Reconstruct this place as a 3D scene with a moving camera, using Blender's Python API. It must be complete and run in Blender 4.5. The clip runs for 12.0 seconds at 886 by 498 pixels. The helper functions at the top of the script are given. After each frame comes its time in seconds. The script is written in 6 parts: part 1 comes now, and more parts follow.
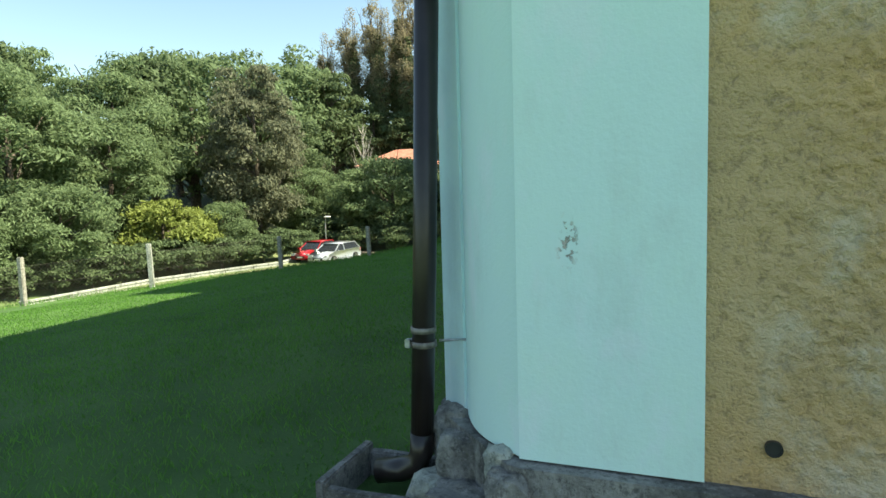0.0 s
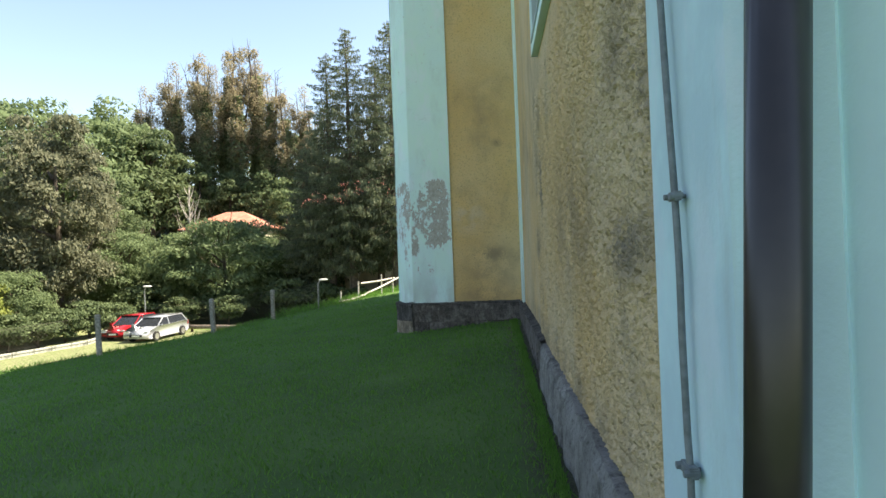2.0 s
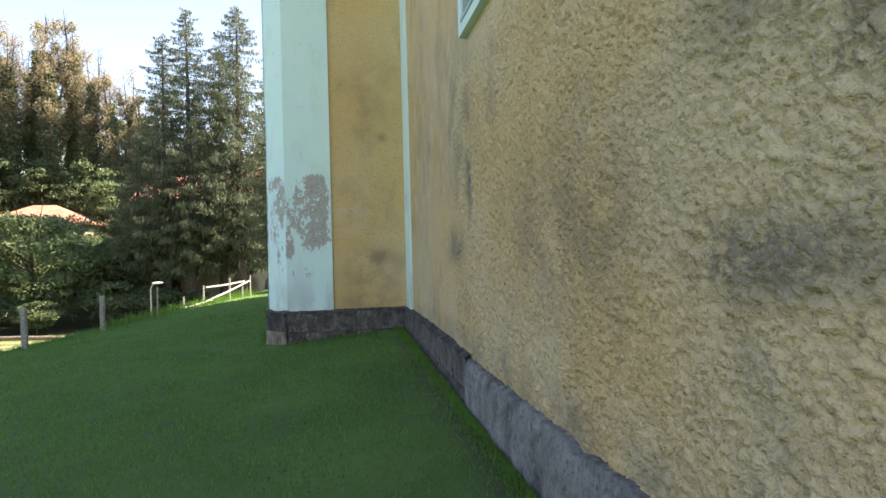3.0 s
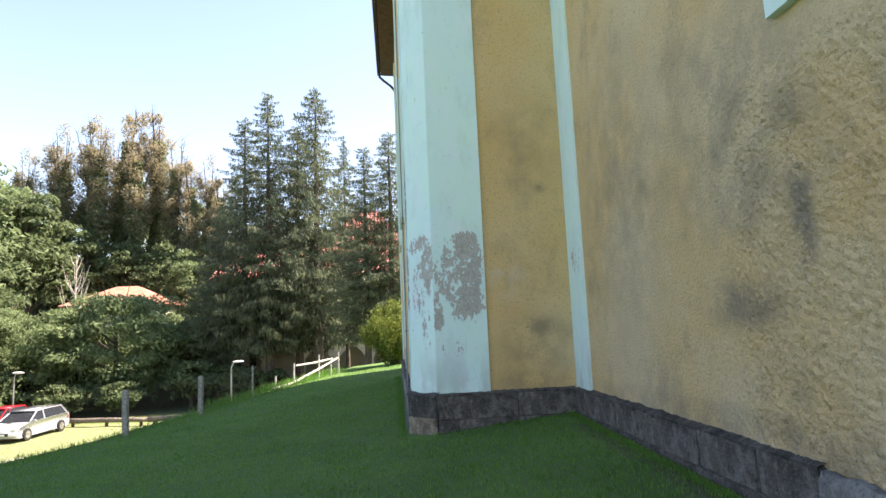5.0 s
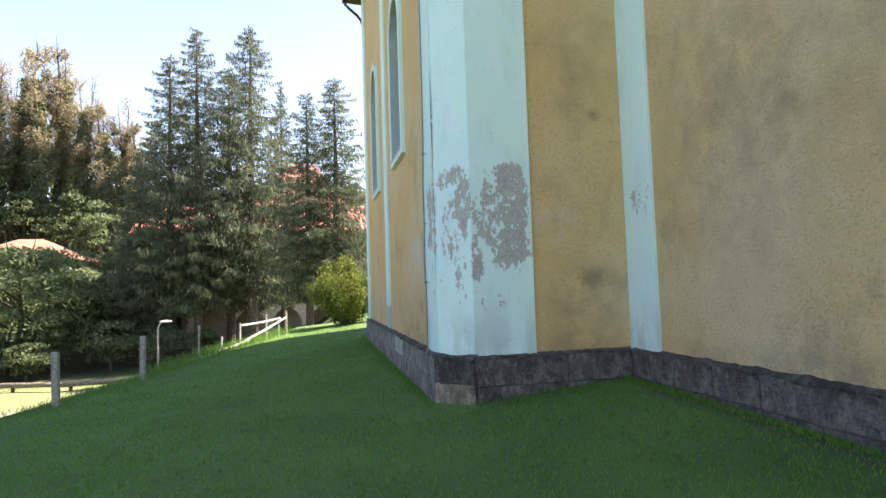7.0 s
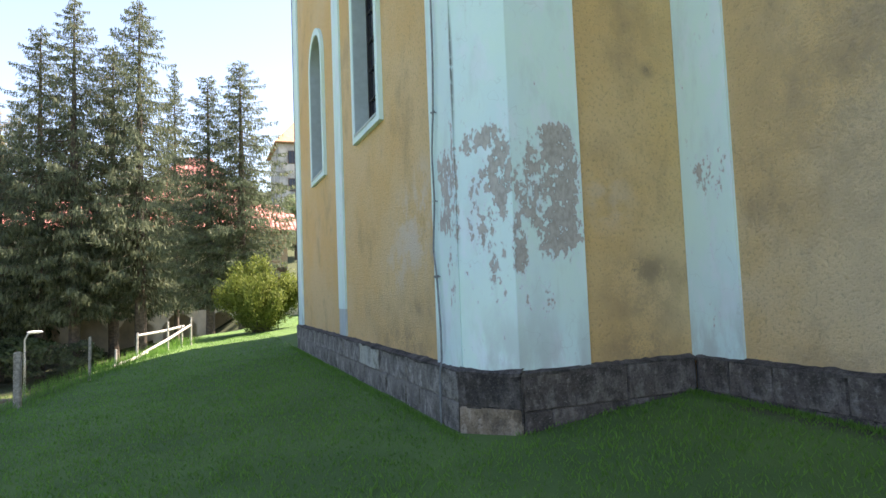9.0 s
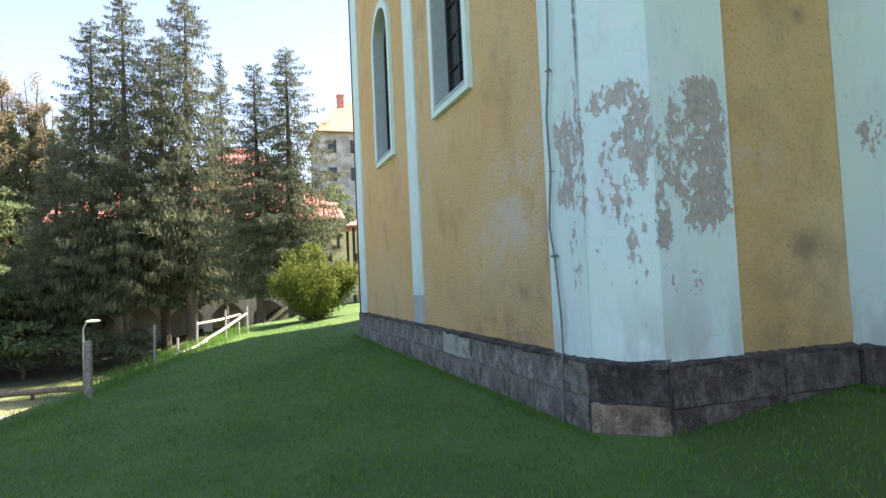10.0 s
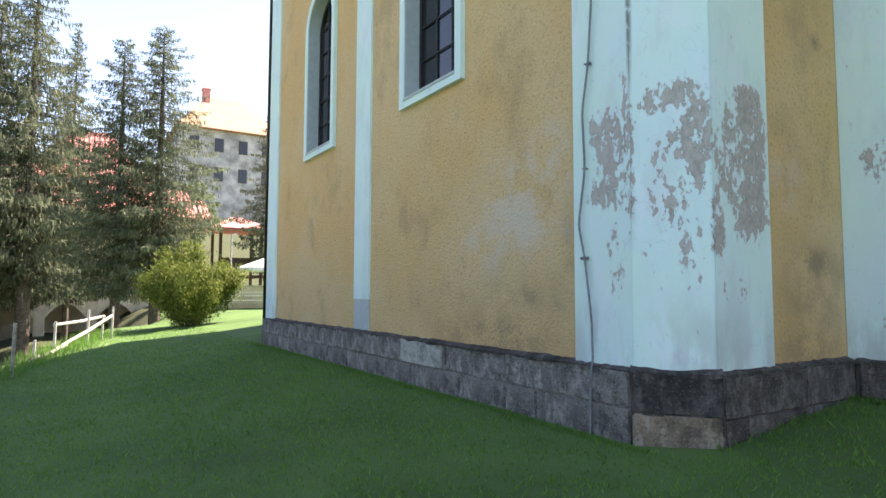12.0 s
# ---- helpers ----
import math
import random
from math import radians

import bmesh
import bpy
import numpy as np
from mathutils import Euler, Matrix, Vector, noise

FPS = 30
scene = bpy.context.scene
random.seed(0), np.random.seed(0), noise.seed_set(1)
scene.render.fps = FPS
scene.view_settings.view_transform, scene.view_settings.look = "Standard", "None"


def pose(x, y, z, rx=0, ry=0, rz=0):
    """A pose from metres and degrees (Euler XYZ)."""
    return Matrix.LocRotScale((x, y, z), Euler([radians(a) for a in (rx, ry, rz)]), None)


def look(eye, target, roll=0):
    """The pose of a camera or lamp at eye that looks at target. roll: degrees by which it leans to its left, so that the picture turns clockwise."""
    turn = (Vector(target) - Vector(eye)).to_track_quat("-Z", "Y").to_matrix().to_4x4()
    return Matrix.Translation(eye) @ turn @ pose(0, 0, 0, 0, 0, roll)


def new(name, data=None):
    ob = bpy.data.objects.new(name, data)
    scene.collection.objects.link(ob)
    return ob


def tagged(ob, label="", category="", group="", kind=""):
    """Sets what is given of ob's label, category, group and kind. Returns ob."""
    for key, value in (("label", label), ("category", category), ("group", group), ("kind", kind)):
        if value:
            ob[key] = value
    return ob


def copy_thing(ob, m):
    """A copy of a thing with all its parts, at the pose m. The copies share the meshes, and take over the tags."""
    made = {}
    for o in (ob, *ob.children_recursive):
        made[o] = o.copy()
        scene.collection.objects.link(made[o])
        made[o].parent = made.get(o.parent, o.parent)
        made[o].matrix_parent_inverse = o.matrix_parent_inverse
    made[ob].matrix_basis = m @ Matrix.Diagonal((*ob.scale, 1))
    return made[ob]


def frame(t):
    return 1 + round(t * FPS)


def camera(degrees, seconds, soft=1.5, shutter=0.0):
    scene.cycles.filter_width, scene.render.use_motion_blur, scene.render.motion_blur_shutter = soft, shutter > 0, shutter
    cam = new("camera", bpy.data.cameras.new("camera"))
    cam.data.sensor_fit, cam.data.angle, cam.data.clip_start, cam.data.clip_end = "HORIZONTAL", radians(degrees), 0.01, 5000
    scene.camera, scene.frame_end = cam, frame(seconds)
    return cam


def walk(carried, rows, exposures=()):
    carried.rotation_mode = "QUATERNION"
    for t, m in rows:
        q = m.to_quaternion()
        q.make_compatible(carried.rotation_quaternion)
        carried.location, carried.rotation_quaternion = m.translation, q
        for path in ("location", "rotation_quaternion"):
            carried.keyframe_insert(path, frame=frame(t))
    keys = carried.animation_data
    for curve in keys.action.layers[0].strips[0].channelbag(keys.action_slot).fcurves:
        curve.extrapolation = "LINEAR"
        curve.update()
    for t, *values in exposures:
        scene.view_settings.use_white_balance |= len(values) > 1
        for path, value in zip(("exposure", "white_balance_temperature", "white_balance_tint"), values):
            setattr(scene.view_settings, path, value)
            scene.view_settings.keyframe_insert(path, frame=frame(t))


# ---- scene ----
cam = camera(72.0, 12.0)
EXPO = 1.95  # stops
PATH = [
    (0, (0.99, -0.393, 0.898), (0.286, 1.471, 0.722), -1.6),
    (0.5, (0.609, -0.121, 0.899), (0.115, 1.814, 0.787), -3.8),
    (1, (0.221, 0.231, 0.934), (-0.123, 2.201, 0.916), -0.7),
    (1.5, (-0.128, 0.558, 0.993), (-0.293, 2.55, 0.93), -2.1),
    (2, (-0.516, 1.0, 0.979), (-0.681, 2.993, 0.994), -2.1),
    (2.5, (-0.886, 1.433, 0.963), (-0.693, 3.423, 1.033), -1.1),
    (2.7, (-1.025, 1.611, 0.989), (-0.696, 3.584, 0.996), -1.1),
    (4.3, (-2.166, 3.071, 1.053), (-1.857, 5.042, 1.19), -3.7),
    (4.5, (-2.312, 3.271, 1.01), (-2.067, 5.24, 1.258), -3.7),
    (5, (-2.721, 3.734, 0.989), (-2.557, 5.711, 1.245), -2.5),
    (5.5, (-3.107, 4.028, 1.0), (-2.918, 6.018, 1.049), -3.2),
    (6, (-3.47, 4.627, 0.908), (-3.411, 6.624, 1.009), 0.1),
    (6.5, (-3.776, 5.061, 0.844), (-3.491, 7.04, 0.907), -1.5),
    (6.7, (-3.873, 5.286, 0.873), (-3.521, 7.253, 0.956), -1.4),
    (8.3, (-4.693, 6.899, 0.881), (-4.165, 8.814, 1.117), -3.7),
    (8.5, (-4.725, 7.196, 0.872), (-4.147, 9.1, 1.074), -1.3),
    (9, (-4.936, 7.812, 0.828), (-4.198, 9.666, 0.957), -2.2),
    (9.5, (-5.119, 8.315, 0.844), (-4.35, 10.156, 0.983), -3.3),
    (10, (-5.431, 8.754, 0.793), (-4.803, 10.65, 0.889), -2.6),
    (10.5, (-5.732, 9.185, 0.777), (-5.174, 11.105, 0.818), -1.4),
    (10.7, (-5.869, 9.31, 0.729), (-5.327, 11.23, 0.871), -2.0),
    (11, (-6.09, 9.527, 0.711), (-5.569, 11.456, 0.81), 0.2),
    (11.5, (-6.443, 9.708, 0.672), (-5.593, 11.517, 0.713), -2.3),
    (12, (-6.597, 9.968, 0.653), (-5.547, 11.665, 0.791), 0.2),
]
walk(cam, [(t, look(eye, target, roll)) for t, eye, target, roll in PATH], exposures=[(0, EXPO - 0.55, 7500, -3), (1.2, EXPO - 0.45, 7600, 2), (2.1, EXPO - 0.2, 7650, 13), (2.7, EXPO + 0.1, 7900, 18), (4.5, EXPO + 0.16, 7550, 20), (5.0, EXPO + 0.13, 7543, 20), (5.5, EXPO + 0.08, 7537, 20), (6.5, EXPO + 0.16, 7523, 21), (8.5, EXPO + 0.14, 7500, 22), (9.5, EXPO + 0.06, 7483, 22), (10.5, EXPO + 0.13, 7470, 23), (12.0, EXPO + 0.16, 7450, 24)])


# ---- light ----
SUN_FROM = Vector((0.976, 0.217, 0.0)).normalized()
SUN_EL = radians(53)
world = bpy.data.worlds.new("sky")
world.use_nodes = True
scene.world = world
wn = world.node_tree
sky = wn.nodes.new("ShaderNodeTexSky")
sky.sky_type = "NISHITA"
sky.sun_disc = False
sky.sun_elevation = SUN_EL
sky.sun_rotation = math.atan2(SUN_FROM.x, SUN_FROM.y)
sky.air_density, sky.dust_density, sky.ozone_density = 1.0, 0.25, 1.2
wn.nodes["Background"].inputs[1].default_value = 0.108
wn.links.new(sky.outputs[0], wn.nodes["Background"].inputs[0])
sun_data = bpy.data.lights.new("sun", "SUN")
sun_data.energy, sun_data.angle, sun_data.color = 5.0, radians(0.55), (1.0, 0.95, 0.86)
sun = new("sun", sun_data)
sun.matrix_world = look((60, 30, 80), Vector((60, 30, 80)) - (SUN_FROM * math.cos(SUN_EL) + Vector((0, 0, math.sin(SUN_EL)))))


# ---- materials ----
class Nodes:
    """A small builder for a Principled material."""

    def __init__(self, name, rough=0.8, metal=0.0):
        self.mat = bpy.data.materials.new(name)
        self.mat.use_nodes = True
        self.tree = self.mat.node_tree
        self.bsdf = self.tree.nodes["Principled BSDF"]
        self.bsdf.inputs["Roughness"].default_value = rough
        self.bsdf.inputs["Metallic"].default_value = metal
        self.coord = self.tree.nodes.new("ShaderNodeTexCoord").outputs["Object"]

    def link(self, a, b):
        self.tree.links.new(a, b)

    def put(self, socket, value):
        if isinstance(value, (int, float)):
            socket.default_value = value
        elif isinstance(value, tuple):
            socket.default_value = value if len(value) == 4 or socket.type != "RGBA" else (*value, 1)
        else:
            self.link(value, socket)

    def noise(self, scale, detail=4, rough=0.6, stretch=None, offset=None):
        n = self.tree.nodes.new("ShaderNodeTexNoise")
        n.inputs["Scale"].default_value, n.inputs["Detail"].default_value, n.inputs["Roughness"].default_value = scale, detail, rough
        vec = self.coord
        if stretch or offset:
            m = self.tree.nodes.new("ShaderNodeMapping")
            m.inputs["Scale"].default_value = stretch or (1, 1, 1)
            m.inputs["Location"].default_value = offset or (0, 0, 0)
            self.link(vec, m.inputs[0])
            vec = m.outputs[0]
        self.link(vec, n.inputs["Vector"])
        return n.outputs["Fac"]

    def voronoi(self, scale, feature="F1"):
        n = self.tree.nodes.new("ShaderNodeTexVoronoi")
        n.feature = feature
        n.inputs["Scale"].default_value = scale
        self.link(self.coord, n.inputs["Vector"])
        return n.outputs["Distance"]

    def step(self, x, lo, hi):
        n = self.tree.nodes.new("ShaderNodeMapRange")
        n.interpolation_type = "SMOOTHSTEP"
        self.put(n.inputs[0], x)
        n.inputs[1].default_value, n.inputs[2].default_value = lo, hi
        return n.outputs[0]

    def math(self, op, a, b=0.0):
        n = self.tree.nodes.new("ShaderNodeMath")
        n.operation = op
        self.put(n.inputs[0], a)
        self.put(n.inputs[1], b)
        return n.outputs[0]

    def mix(self, f, a, b):
        n = self.tree.nodes.new("ShaderNodeMix")
        n.data_type = "RGBA"
        self.put(n.inputs[0], f)
        self.put(n.inputs[6], a)
        self.put(n.inputs[7], b)
        return n.outputs[2]

    def axis(self, which):
        n = self.tree.nodes.new("ShaderNodeSeparateXYZ")
        self.link(self.coord, n.inputs[0])
        return n.outputs[which]

    def near(self, place, inner, outer, squash=(1, 1, 1)):
        """1 within inner metres of a place, falling to 0 at outer."""
        m = self.tree.nodes.new("ShaderNodeVectorMath")
        m.operation = "SUBTRACT"
        self.link(self.coord, m.inputs[0])
        m.inputs[1].default_value = place
        k = self.tree.nodes.new("ShaderNodeVectorMath")
        k.operation = "MULTIPLY"
        self.link(m.outputs[0], k.inputs[0])
        k.inputs[1].default_value = squash
        d = self.tree.nodes.new("ShaderNodeVectorMath")
        d.operation = "LENGTH"
        self.link(k.outputs[0], d.inputs[0])
        return self.step(d.outputs["Value"], outer, inner)

    def island(self):
        return self.tree.nodes.new("ShaderNodeNewGeometry").outputs["Random Per Island"]

    def chance(self):
        return self.tree.nodes.new("ShaderNodeObjectInfo").outputs["Random"]

    def bump(self, height, depth, strength=1.0):
        n = self.tree.nodes.new("ShaderNodeBump")
        n.inputs["Distance"].default_value, n.inputs["Strength"].default_value = depth, strength
        self.link(height, n.inputs["Height"])
        self.link(n.outputs[0], self.bsdf.inputs["Normal"])

    def colour(self, value):
        self.put(self.bsdf.inputs["Base Color"], value)
        return self

    def rough(self, value):
        self.put(self.bsdf.inputs["Roughness"], value)


def plain(name, col, rough=0.6, metal=0.0, vary=0.25, scale=12.0, depth=0.0):
    m = Nodes(name, rough, metal)
    f = m.noise(scale, 5)
    dark = tuple(c * (1 - vary) for c in col)
    lite = tuple(min(1, c * (1 + vary)) for c in col)
    m.colour(m.mix(m.step(f, 0.3, 0.7), dark, lite))
    if depth:
        m.bump(f, depth)
    return m.mat


def ochre_material(name, warm, pale, dirt, grime=0.5, stains=(), washes=(), relief=0.03, pit_shade=0.36):
    """Roughcast lime render: coarse thrown grain with shade painted in its hollows, pale washed areas and dark
    weathering.
    """
    m = Nodes(name, 0.95)
    big = m.noise(0.45, 5, 0.6)
    mid = m.noise(2.3, 6, 0.65, offset=(3, 7, 1))
    streak = m.noise(1.3, 6, 0.65, stretch=(1.0, 1.0, 0.75), offset=(9, 2, 4))
    grain = m.noise(26, 4, 0.62)
    fine = m.noise(85, 3, 0.6)
    col = m.mix(m.step(big, 0.38, 0.62), warm, pale)
    col = m.mix(m.math("MULTIPLY", m.step(streak, 0.52, 0.72), grime), col, dirt)
    col = m.mix(m.math("MULTIPLY", m.step(mid, 0.58, 0.75), grime * 0.8), col, dirt)
    # shade in the grain's hollows, painted as a darker colour
    col = m.mix(m.math("MULTIPLY", m.step(m.math("ADD", m.math("MULTIPLY", grain, 0.65), m.math("MULTIPLY", fine, 0.35)), 0.50, 0.36), pit_shade), col, tuple(c * 0.55 for c in dirt))
    for place, inner, outer, squash, amount in stains:
        f = m.math("MULTIPLY", m.near(place, inner, outer, squash), m.step(m.math("ADD", m.math("MULTIPLY", mid, 0.45), m.math("ADD", m.math("MULTIPLY", grain, 0.35), m.math("MULTIPLY", fine, 0.2))), 0.43, 0.55))
        col = m.mix(m.math("MULTIPLY", f, amount), col, dirt)
    for place, inner, outer, squash, amount in washes:
        f = m.math("MULTIPLY", m.near(place, inner, outer, squash), m.step(mid, 0.42, 0.62))
        col = m.mix(m.math("MULTIPLY", f, amount), col, (0.66, 0.58, 0.48))
    m.colour(col)
    m.bump(m.math("ADD", grain, m.math("MULTIPLY", fine, 0.5)), relief, 0.9)
    return m.mat


def mint_material():
    """Pale mint limewash with damp stains, hairline cracks and flaked-off patches near the transept corner."""
    m = Nodes("mint_limewash", 0.9)
    big = m.noise(0.8, 4)
    cloud = m.noise(2.6, 6, 0.65, stretch=(1, 1, 0.4))
    fine = m.noise(60, 4)
    base = m.mix(m.step(big, 0.35, 0.65), (0.62, 0.82, 0.76), (0.60, 0.79, 0.80))
    # cool colour cast of the side turned to the lawn, painted into the base
    side = m.math("MULTIPLY", m.step(m.axis(1), 1.95, 2.3), m.step(m.axis(1), 6.0, 5.0))
    base = m.mix(side, base, m.mix(m.step(m.noise(1.7, 5, 0.6), 0.4, 0.62), (0.60, 0.82, 0.86), (0.52, 0.70, 0.76)))
    col = m.mix(m.math("MULTIPLY", m.step(cloud, 0.50, 0.68), 0.38), base, (0.50, 0.60, 0.60))
    streak = m.noise(5.0, 5, 0.6, stretch=(1, 1, 0.12))
    col = m.mix(m.math("MULTIPLY", m.step(streak, 0.6, 0.78), 0.35), col, (0.42, 0.47, 0.45))
    col = m.mix(m.math("MULTIPLY", m.step(m.noise(3.1, 6, 0.65, stretch=(1, 1, 0.5), offset=(4, 4, 1)), 0.5, 0.66), 0.55), col, (0.70, 0.79, 0.85))
    z, y = m.axis(2), m.axis(1)
    flake = m.noise(7.5, 8, 0.66, stretch=(1, 1, 0.55), offset=(1.7, 2.2, 0.4))
    flake2 = m.noise(19.0, 6, 0.6, stretch=(1, 1, 0.6))
    # flaked areas: place, reach at which they end, how thorough
    spots = None
    for place, squash, full in (
        ((-1.60, 13.0, 2.20), (4.0, 1, 3.2), 1.05), ((-1.54, 13.0, 1.80), (3.9, 1, 2.0), 0.96), ((-1.62, 13.0, 1.38), (3.0, 1, 3.0), 1.02), ((-1.90, 13.0, 1.80), (3.6, 1, 2.0), 0.74),
        ((-2.07, 13.0, 1.20), (11, 8, 2.6), 0.95), ((-2.20, 13.09, 1.92), (8.5, 5, 1.9), 1.0), ((-2.24, 13.15, 2.30), (6, 4, 6.5), 0.86), ((-2.38, 13.33, 2.27), (7, 5, 6.0), 0.74),
        ((-2.32, 13.27, 1.60), (5, 4, 1.8), 0.62), ((-2.5, 13.80, 2.12), (2, 4.2, 3.6), 0.88), ((-2.5, 13.78, 1.86), (2, 5.0, 4.0), 0.86), ((-2.5, 13.84, 1.55), (2, 4.4, 4.0), 0.72),
        ((-2.5, 13.58, 1.75), (2, 10, 1.3), 0.72), ((-2.5, 13.70, 0.95), (2, 8, 2.5), 0.46), ((-2.22, 13.14, 0.95), (9, 7, 2.2), 0.48), ((-1.86, 13.0, 0.72), (5, 1, 4.0), 0.45), ((0.0, 12.62, 1.92), (1, 3.4, 3.0), 0.5)):
        n = m.math("MULTIPLY", m.near(place, 0.55, 1.25, squash), full)
        spots = n if spots is None else m.math("MAXIMUM", spots, n)
    f = m.math("ADD", m.math("MULTIPLY", flake, 0.5), m.math("MULTIPLY", flake2, 0.5))
    f = m.math("ADD", 0.46, m.math("MULTIPLY", m.math("SUBTRACT", f, 0.46), 1.9))
    f = m.math("ADD", f, m.math("MULTIPLY", m.math("SUBTRACT", spots, 0.93), 0.36))
    here = m.step(y, 10.0, 11.0)
    peel = m.math("MULTIPLY", m.step(f, 0.458, 0.474), here)
    thin = m.math("MULTIPLY", m.step(f, 0.35, 0.45), here)
    col = m.mix(m.math("MULTIPLY", thin, 0.6), col, m.mix(m.step(cloud, 0.4, 0.6), (0.52, 0.62, 0.62), (0.66, 0.72, 0.80)))
    few = m.math("MULTIPLY", m.math("MULTIPLY", m.step(y, 12.0, 12.8), m.step(m.noise(2.1, 8, 0.7, offset=(5, 5, 8)), 0.70, 0.72)), 0.8)
    peel = m.math("MAXIMUM", peel, few)
    spot = m.math("MULTIPLY", m.near((0.645, 1.757, 0.72), 0.02, 0.075, (1.5, 1, 0.6)), m.step(m.noise(42, 5, 0.65), 0.53, 0.57))
    peel = m.math("MAXIMUM", peel, spot)
    col = m.mix(peel, col, m.mix(m.step(flake2, 0.35, 0.65), (0.33, 0.31, 0.28), (0.46, 0.44, 0.41)))
    low = m.math("MULTIPLY", m.math("MULTIPLY", m.step(z, 0.8, 0.0), m.step(cloud, 0.38, 0.56)), here)
    seam = m.math("MULTIPLY", m.near((-2.5, 13.53, 3.1), 0.02, 0.16, (4, 4, 0.16)), m.step(flake2, 0.3, 0.5))
    col = m.mix(m.math("MULTIPLY", seam, 0.85), col, (0.16, 0.15, 0.14))
    col = m.mix(m.math("MULTIPLY", low, 0.55), col, (0.40, 0.44, 0.43))
    vein = m.math("ABSOLUTE", m.math("SUBTRACT", m.noise(1.6, 3, 0.6, offset=(2, 8, 6)), 0.5))
    vein = m.math("MULTIPLY", m.math("MULTIPLY", m.step(vein, 0.004, 0.0015), m.step(big, 0.48, 0.56)), here)
    col = m.mix(m.math("MULTIPLY", vein, 0.14), col, (0.25, 0.26, 0.25))
    m.colour(col)
    h = m.math("SUBTRACT", m.math("ADD", m.math("MULTIPLY", fine, 0.12), m.math("MULTIPLY", cloud, 0.5)), m.math("MULTIPLY", peel, 0.35))
    m.bump(h, 0.016, 0.9)
    return m.mat


def stone_material(name, a, b, lime, runs=0.55):
    """Old ashlar: grey and sooty fields, pale lime bloom in patches with short runs, pitted grain."""
    m = Nodes(name, 0.92)
    n1 = m.noise(1.9, 7, 0.7)
    n2 = m.noise(21, 6, 0.72)
    drip = m.noise(7, 7, 0.7, stretch=(1, 1, 0.42))
    patch = m.noise(1.4, 5, 0.65, offset=(4, 1, 2))
    col = m.mix(m.step(n1, 0.38, 0.62), a, b)
    col = m.mix(m.math("MULTIPLY", m.chance(), 0.35), col, tuple(c * 1.35 for c in b))
    col = m.mix(m.math("MULTIPLY", m.math("MULTIPLY", m.step(drip, 0.46, 0.62), m.step(patch, 0.38, 0.54)), runs), col, lime)
    soot = m.noise(2.3, 8, 0.75, stretch=(1, 1, 0.9), offset=(7, 3, 9))
    col = m.mix(m.math("MULTIPLY", m.step(soot, 0.47, 0.63), 0.78), col, tuple(c * 0.42 for c in a))
    col = m.mix(m.math("MULTIPLY", m.step(n2, 0.48, 0.34), 0.6), col, tuple(c * 0.3 for c in a))
    m.colour(col)
    speck = m.noise(48, 5, 0.75, offset=(1, 6, 3))
    col = m.mix(m.math("MULTIPLY", m.step(speck, 0.56, 0.66), 0.4), col, lime)
    col = m.mix(m.math("MULTIPLY", m.step(speck, 0.45, 0.36), 0.5), col, tuple(c * 0.3 for c in a))
    m.colour(col)
    m.bump(m.math("ADD", n2, m.math("ADD", n1, drip)), 0.03, 1.0)
    return m.mat


def leaf_material(name, dark, lite, glow=0.35, patch=0.35):
    """Leaves: every leaf its own shade, whole boughs drifting in tone, some light passing through."""
    m = Nodes(name, 0.55)
    r = m.island()
    col = m.mix(r, dark, lite)
    bough = m.noise(patch, 3)
    col = m.mix(m.math("MULTIPLY", m.step(bough, 0.35, 0.7), 0.6), col, lite)
    m.colour(col)
    m.bsdf.inputs["Specular IOR Level"].default_value = 0.12
    t = m.tree.nodes.new("ShaderNodeBsdfTranslucent")
    m.link(col, t.inputs[0])
    mixer = m.tree.nodes.new("ShaderNodeMixShader")
    mixer.inputs[0].default_value = glow
    out = m.tree.nodes["Material Output"]
    m.link(m.bsdf.outputs[0], mixer.inputs[1])
    m.link(t.outputs[0], mixer.inputs[2])
    m.link(mixer.outputs[0], out.inputs[0])
    return m.mat


